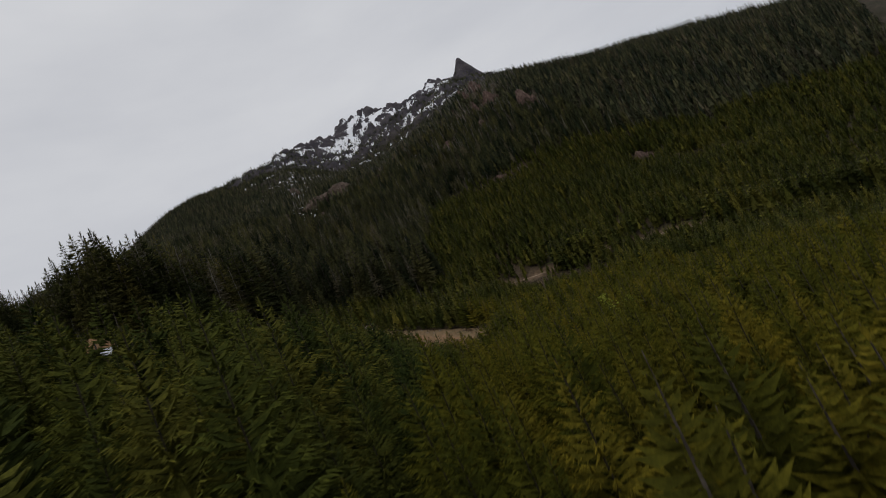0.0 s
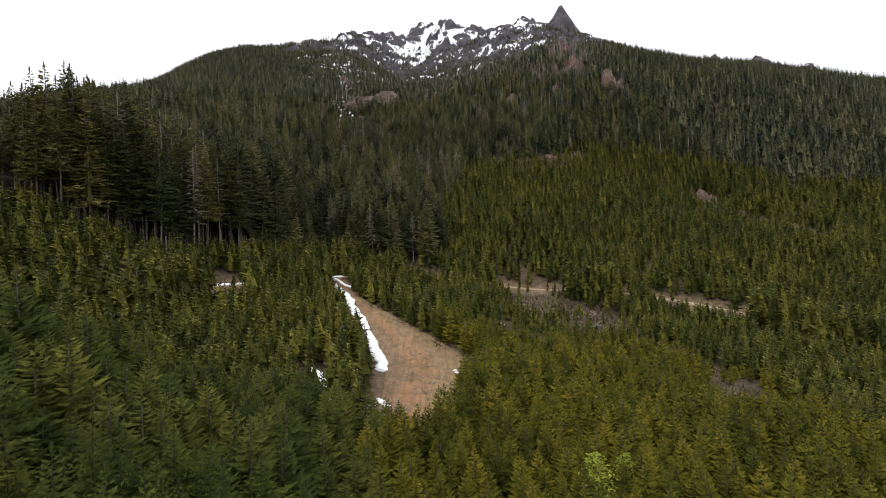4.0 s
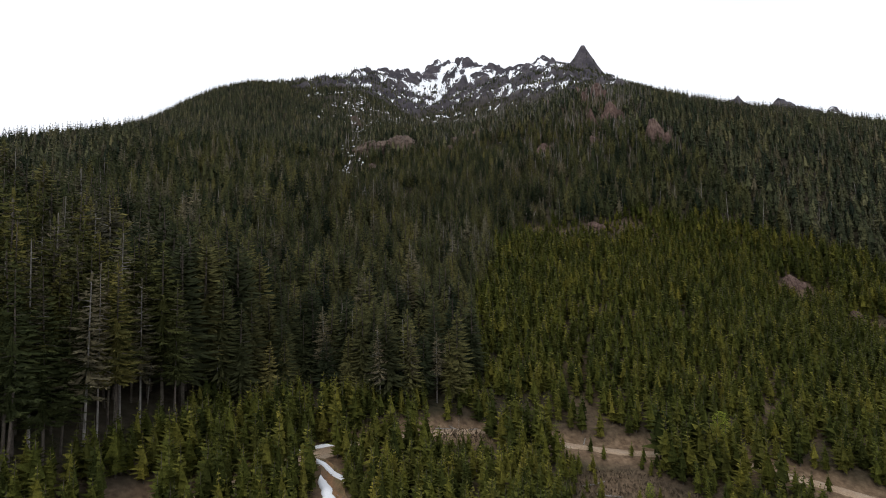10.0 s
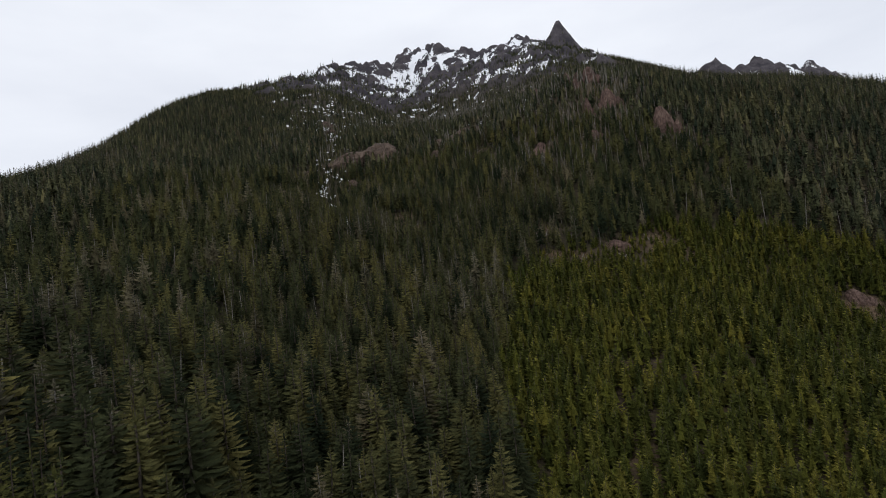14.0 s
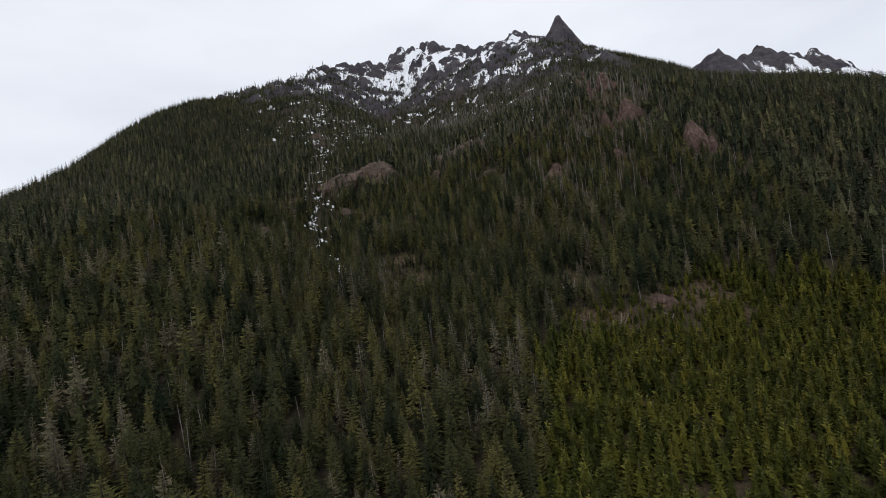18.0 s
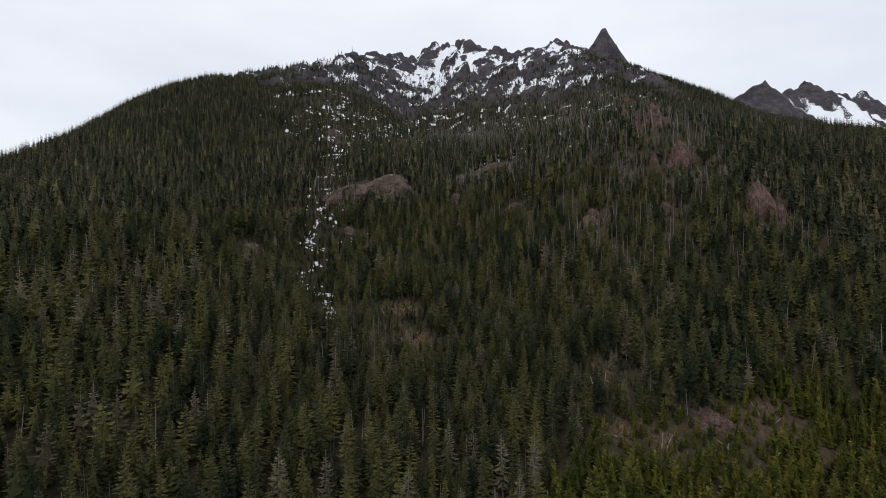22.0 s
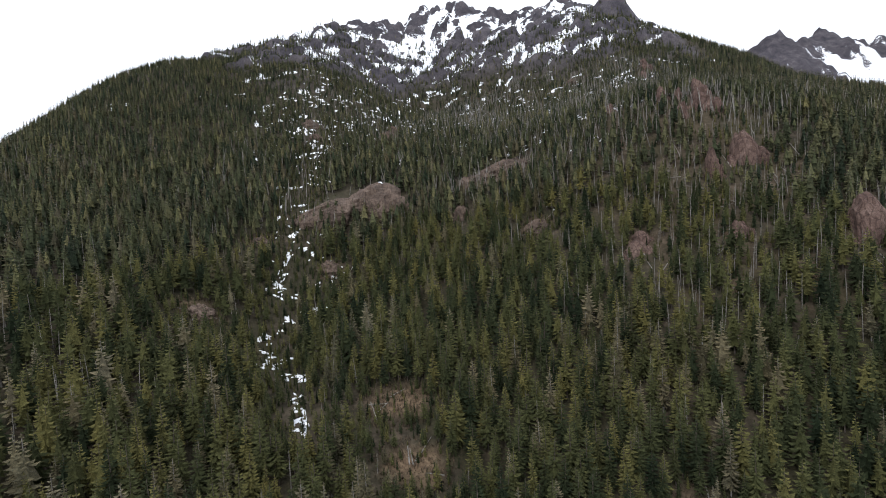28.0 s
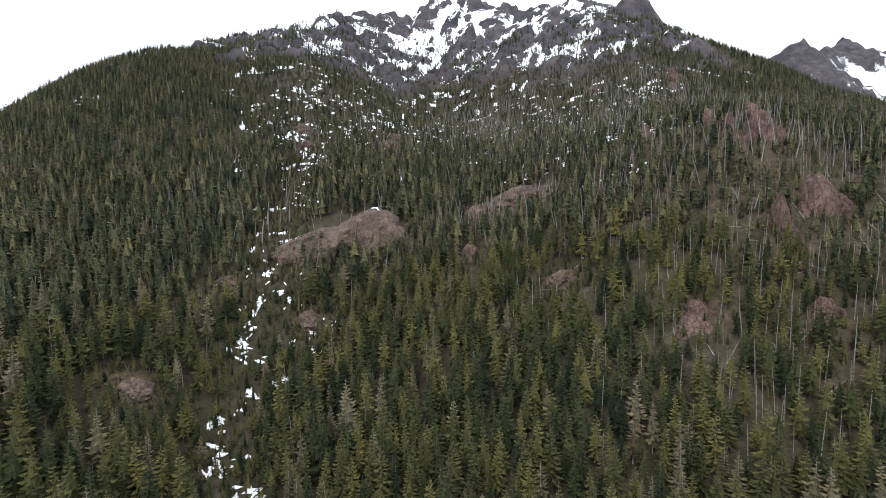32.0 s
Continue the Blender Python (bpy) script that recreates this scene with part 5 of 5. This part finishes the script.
count = 0
for ox, oy, r in SLASH + OPENINGS[:6]:
    for _ in range(4 if r > 6 else 2):
        a, d = rng.uniform(0, 6.283), r * math.sqrt(rng.uniform(0, 1))
        fallen_log(ox + math.cos(a) * d, oy + math.sin(a) * d * 0.8, rng.uniform(4, 10), rng.uniform(0, 3.14), 900 + count)
        count += 1


for k, (x, y, long, turn) in enumerate([(-7, 177.5, 5, 0.3), (-4.5, 179, 3.5, 2.4), (1, 180, 4, 0.9), (33, 187, 4, 1.2), (20, 186.5, 5, 0.2)]):
    fallen_log(x, y, long, turn, 1400 + k)


# windthrown trunks in the dying stand
r_logs = np.random.default_rng(77)
for k in range(46):
    fallen_log(r_logs.uniform(66, 172), r_logs.uniform(400, 520), r_logs.uniform(4, 11), r_logs.normal(1.57, 0.7), 1500 + k)


def brush_tufts():
    """Dry brown brush and slash sticks in the openings."""
    v, f = [], []
    edges = [(-4, 57, 3.5), (8, 93, 2), (2, 104, 2.5), (-8, 119, 2.5), (-17, 130, 2)]
    for ox, oy, r in SLASH + OPENINGS + edges:
        n = int(9 * r * r)
        a, d = rng.uniform(0, 6.283, n), r * 1.15 * np.sqrt(rng.uniform(0, 1, n))
        x, y = ox + np.cos(a) * d * 1.2, oy + np.sin(a) * d
        z = height(x, y)
        h, t = rng.uniform(0.4, 1.7, n), rng.uniform(0, 6.283, n)
        lx, ly = rng.normal(0, 0.5, n) * h, rng.normal(0, 0.5, n) * h
        w = 0.10 + 0.18 * rng.uniform(0, 1, n)
        base = len(v) and sum(len(q) for q in v)
        tri = np.stack([np.c_[x - np.cos(t) * w, y - np.sin(t) * w, z], np.c_[x + np.cos(t) * w, y + np.sin(t) * w, z], np.c_[x + lx, y + ly, z + h]], 1)
        v.append(tri.reshape(-1, 3))
        f.append(np.arange(n * 3).reshape(-1, 3) + base)
    ob = link_mesh("dry_brush", np.concatenate(v), np.concatenate(f), [BRUSH])
    return tagged(ob, "dry brown brush and broken sticks covering the openings", "brush", kind="stuff")


brush_tufts()

# ---- single trees that stand out ----
def leafy(rng_, n=900):
    """A young broadleaf tree: a forked stem and many small leaf sprays."""
    s = Sprays()
    s.stem([(0, 0, -0.03, 0.016), (0.01, 0, 0.4, 0.011), (0, 0.01, 0.95, 0.002)], 5)
    for k in range(9):
        a, z = rng_.uniform(0, 6.283), rng_.uniform(0.2, 0.7)
        s.stem([(0, 0, z, 0.006), (math.cos(a) * 0.1, math.sin(a) * 0.1, z + 0.13, 0.004), (math.cos(a) * 0.17, math.sin(a) * 0.17, z + 0.27, 0.001)], 3)
    for _ in range(n):
        a, z = rng_.uniform(0, 6.283), rng_.uniform(0.16, 1.0)
        reach = 0.26 * math.sin(math.pi * min(1, (z - 0.1) / 0.95) ** 0.8) ** 0.7 * rng_.uniform(0.25, 1.05)
        b = rng_.uniform(0, 6.283)
        s.kite((math.cos(a) * reach, math.sin(a) * reach, z), (math.cos(b), math.sin(b)), 0.05, 0.035, rng_.uniform(-0.02, 0.03), False)
    return s.arrays()


leaf_meshes = part_meshes("leafy", leafy(rng), BARK, BROADLEAF)
for x, y, h in [(71, 185, 11), (67, 182, 8), (42, 162, 4.5), (49, 150, 4), (24, 38, 7), (19, 33, 9), (-20, 30, 6), (36, 128, 4), (58, 138, 4.5)]:
    tagged_tree("broadleaf_sapling", *leaf_meshes, (x, y, float(height(x, y)) - 0.05), h, 1.0, rng.uniform(0, 6.28), "slender broadleaf tree in fresh yellow-green spring leaf", "tree", "broadleaf saplings")

snag_meshes = [snag(rng, 26, True, 6) for _ in range(4)]
snag_data = []
for v, f, m in snag_meshes:
    o = link_mesh("trunk", v, f, [DEADWOOD])
    snag_data.append(o.data)
    bpy.data.objects.remove(o)
for k, (x, y, h) in enumerate([(150, 351, 24), (132, 352, 18), (125, 353, 17), (163, 346, 19), (178, 338, 20), (190, 330, 17), (-18, 184, 24), (-33, 182, 25), (-3, 178.5, 5), (-62, 162, 14), (-72, 150, 16), (22, 480, 17), (26, 483, 18), (30, 479, 16), (18, 484, 17), (96, 440, 15), (104, 452, 14), (110, 432, 16), (120, 445, 13), (90, 430, 14), (130, 450, 15)]):
    o = new("dead_snag", snag_data[k % 4])
    o.matrix_world = Matrix.LocRotScale((x, y, float(height(x, y)) - 0.3), Euler((rng.normal(0, 0.05), rng.normal(0, 0.06), rng.uniform(0, 6.28))), (h, h, h))
    tagged(o, "bare bleached standing dead trunk with broken branch stubs", "dead tree", "standing dead trunks")


# ---- the van by the road ----
def box(bm, x0, x1, y0, y1, z0, z1):
    m = Matrix.LocRotScale(((x0 + x1) / 2, (y0 + y1) / 2, (z0 + z1) / 2), None, (x1 - x0, y1 - y0, z1 - z0))
    return bmesh.ops.create_cube(bm, size=1, matrix=m)["verts"]


def part(name, bm, mat, parent, label="", bevel=0.0):
    if bevel:
        bmesh.ops.bevel(bm, geom=bm.edges[:], offset=bevel, segments=3, affect="EDGES", profile=0.6)
    me = bpy.data.meshes.new(name)
    bm.to_mesh(me)
    bm.free()
    me.materials.append(mat)
    ob = new(name, me)
    ob.parent = parent
    return tagged(ob, label)


PAINT = simple("white_paint", [(0.3, (0.62, 0.63, 0.65)), (0.7, (0.74, 0.75, 0.77))], 0.8, 6.0, 0.02, 0.01, 0.35, 0.95, 1.03)
DUST = simple("dusty_panel", [(0.3, (0.13, 0.10, 0.08)), (0.7, (0.22, 0.18, 0.14))], 1.2, 6.0, 0.05, 0.01, 0.8)
BLACK = simple("black_trim", [(0.3, (0.012, 0.012, 0.013)), (0.7, (0.03, 0.03, 0.03))], 3.0, 12.0, 0.1, 0.01, 0.6)
GLASS = simple("dark_glass", [(0.3, (0.02, 0.024, 0.028)), (0.7, (0.035, 0.04, 0.045))], 0.5, 2.0, 0.0, 0.01, 0.08)


def van():
    e = new("parked_van")
    bm = bmesh.new()
    vs = box(bm, -2.6, 2.1, -0.98, 0.98, 1.05, 2.35)
    for v in vs:
        if v.co.z > 2:
            v.co.y *= 0.9
            if v.co.x > 0:
                v.co.x -= 0.35
    part("body", bm, PAINT, e, "white upper body", 0.09)
    bm = bmesh.new()
    vs = box(bm, -2.62, 2.75, -1.0, 1.0, 0.38, 1.1)
    part("lower_body", bm, DUST, e, "mud-coated lower panels", 0.06)
    for y in (-0.99, 0.99):
        for x0, x1 in ((-2.2, -0.9), (-0.7, 0.4), (0.6, 1.6)):
            bm = bmesh.new()
            box(bm, x0, x1, y * 0.965 - 0.02, y * 0.965 + 0.02, 1.4, 1.95)
            part("window", bm, GLASS, e, "dark side glass", 0.012)
    bm = bmesh.new()
    box(bm, -2.66, -2.61, -0.7, 0.7, 1.45, 2.0)
    part("rear_window", bm, GLASS, e, "dark rear glass", 0.015)
    bm = bmesh.new()
    box(bm, -2.75, -2.6, -0.95, 0.95, 0.42, 0.6)
    part("bumper", bm, BLACK, e, "black rear bumper", 0.03)
    for x in (-1.75, 1.75):
        for y in (-0.92, 0.92):
            bm = bmesh.new()
            bmesh.ops.create_cone(bm, cap_ends=True, segments=20, radius1=0.36, radius2=0.36, depth=0.24, matrix=pose(x, y, 0.36, 90))
            w = part("wheel", bm, BLACK, e, "black tyre", 0.03)
            bm = bmesh.new()
            bmesh.ops.create_cone(bm, cap_ends=True, segments=16, radius1=0.2, radius2=0.17, depth=0.27, matrix=pose(x, y, 0.36, 90))
            part("rim", bm, PAINT, w, "pale steel rim")
    x, y = -48.6, 16.6
    e.matrix_world = pose(x, y, float(height(x, y)) + 0.1, 0, 0, 150)
    return tagged(e, "white van with dusty lower panels parked on the gravel road", "van")


van()

PLANK = simple("dark_planks", [(0.3, (0.035, 0.027, 0.022)), (0.7, (0.075, 0.058, 0.046))], 1.5, 9.0, 0.5, 0.02, 0.85)
SHEET = simple("pale_sheet_metal", [(0.3, (0.40, 0.41, 0.43)), (0.7, (0.52, 0.53, 0.55))], 0.9, 6.0, 0.05, 0.01, 0.5, 0.9, 1.06)


def hut():
    """A small lean-to of dark boards under a pale metal roof that falls towards the valley."""
    e = new("hut")
    wide, deep, front, back = 3.6, 2.8, 1.9, 3.1
    for k in range(16):
        bm = bmesh.new()
        x = -wide / 2 + wide * (k + 0.5) / 16
        box(bm, x - 0.105, x + 0.105, -deep / 2 - 0.02 - 0.015 * (k % 2), -deep / 2 + 0.03, -0.3, front)
        part("board", bm, PLANK, e)
    for side in (-1, 1):
        for k in range(12):
            bm = bmesh.new()
            y = -deep / 2 + deep * (k + 0.5) / 12
            top = front + (back - front) * (k + 0.5) / 12
            box(bm, side * wide / 2 - 0.02 - 0.012 * (k % 2), side * wide / 2 + 0.02 + 0.012 * (k % 2), y - 0.11, y + 0.11, -0.3, top)
            part("board", bm, PLANK, e)
    bm = bmesh.new()
    box(bm, -wide / 2, wide / 2, deep / 2 - 0.03, deep / 2, -0.3, back)
    part("back_wall", bm, PLANK, e)
    bm = bmesh.new()
    slope = (back - front) / deep
    n = 28
    ring = []
    for k in range(n + 1):
        x = -wide / 2 - 0.2 + (wide + 0.4) * k / n
        lift = 0.035 * (k % 2)
        for y in (-deep / 2 - 0.35, deep / 2 + 0.2):
            z = front + slope * (y + deep / 2) + 0.06 + lift
            ring.append((bm.verts.new((x, y, z)), bm.verts.new((x, y, z - 0.03))))
    for k in range(n):
        a, b, c, d = ring[2 * k], ring[2 * k + 1], ring[2 * k + 3], ring[2 * k + 2]
        bm.faces.new((a[0], d[0], c[0], b[0]))
        bm.faces.new((a[1], b[1], c[1], d[1]))
        bm.faces.new((a[0], a[1], d[1], d[0]))
        bm.faces.new((b[0], c[0], c[1], b[1]))
    part("roof", bm, SHEET, e, "pale corrugated metal roof")
    bm = bmesh.new()
    bmesh.ops.create_cone(bm, cap_ends=True, segments=12, radius1=0.09, radius2=0.08, depth=1.7, matrix=pose(-0.7, 0.1, front + 1.35))
    pipe = part("stove_pipe", bm, BLACK, e, "black stove pipe")
    bm = bmesh.new()
    bmesh.ops.create_cone(bm, cap_ends=True, segments=12, radius1=0.17, radius2=0.03, depth=0.14, matrix=pose(-0.7, 0.1, front + 2.26))
    part("cap", bm, BLACK, pipe)
    x, y = -45.0, 13.2
    e.matrix_world = pose(x, y, float(height(x, y)) - 0.15, 0, 0, 37)
    return tagged(e, "small dark wooden hut with a pale metal roof beside the road", "hut")


hut()


def loose_stones():
    """Stones and clods lying on the bare dirt."""
    r = np.random.default_rng(61)
    bm = bmesh.new()
    bmesh.ops.create_icosphere(bm, subdivisions=1, radius=1.0)
    unit = np.array([v.co[:] for v in bm.verts])
    tris = np.array([[v.index for v in f.verts] for f in bm.faces])
    bm.free()
    vs, fs, base = [], [], 0
    while base < 420 * len(unit):
        y = r.uniform(56, 149)
        lx, rx = np.interp(-y, -LEFT[:, 1], LEFT[:, 0]), np.interp(-y, -RIGHT[:, 1], RIGHT[:, 0])
        f = r.uniform(0.15, 1.02)
        if r.uniform() > 0.25 + 0.75 * math.exp(-(((f - 0.42) / 0.16) ** 2)) + 0.6 * (f > 0.9):
            continue
        x = lx + (rx - lx) * f
        size = 0.08 + 0.3 * r.uniform() ** 4
        p = unit * (1 + r.normal(0, 0.16, (len(unit), 1))) * size * r.uniform(0.6, 1.3, 3)
        vs.append(p + np.array([x, y, float(height(x, y)) + 0.2 + 0.25 * size]))
        fs.append(tris + base)
        base += len(unit)
    ob = link_mesh("loose_stones", np.concatenate(vs), np.concatenate(fs), [STONE])
    return tagged(ob, "scattered pale stones and clods on the bare dirt", "stones", kind="stuff")


STONE = simple("pale_stone", [(0.3, (0.17, 0.135, 0.105)), (0.7, (0.31, 0.26, 0.21))], 2.0, 9.0, 0.4, 0.03)
loose_stones()


def dirt_mound(x, y, wide, high):
    """The raw orange bank above the van."""
    bm = bmesh.new()
    bmesh.ops.create_icosphere(bm, subdivisions=4, radius=1.0)
    for v in bm.verts:
        d = math.hypot(v.co.x, v.co.y)
        n = noise.fractal(v.co * 1.7 + Vector((3, 8, 1)), 1.0, 2.0, 5)
        v.co = Vector((v.co.x * wide / 2, v.co.y * wide * 0.35, (v.co.z * (1 - 0.55 * d) + 0.16 * n) * high))
    me = bpy.data.meshes.new("dirt_mound")
    bm.to_mesh(me)
    bm.free()
    me.materials.append(DIRT)
    ob = new("dirt_mound", me)
    ob.matrix_world = pose(x, y, float(height(x, y)) - 0.4, 0, 0, 40)
    return tagged(ob, "raw orange dirt bank dug out above the parked van", "dirt mound")


dirt_mound(-50.5, 20.5, 9.5, 6.4)
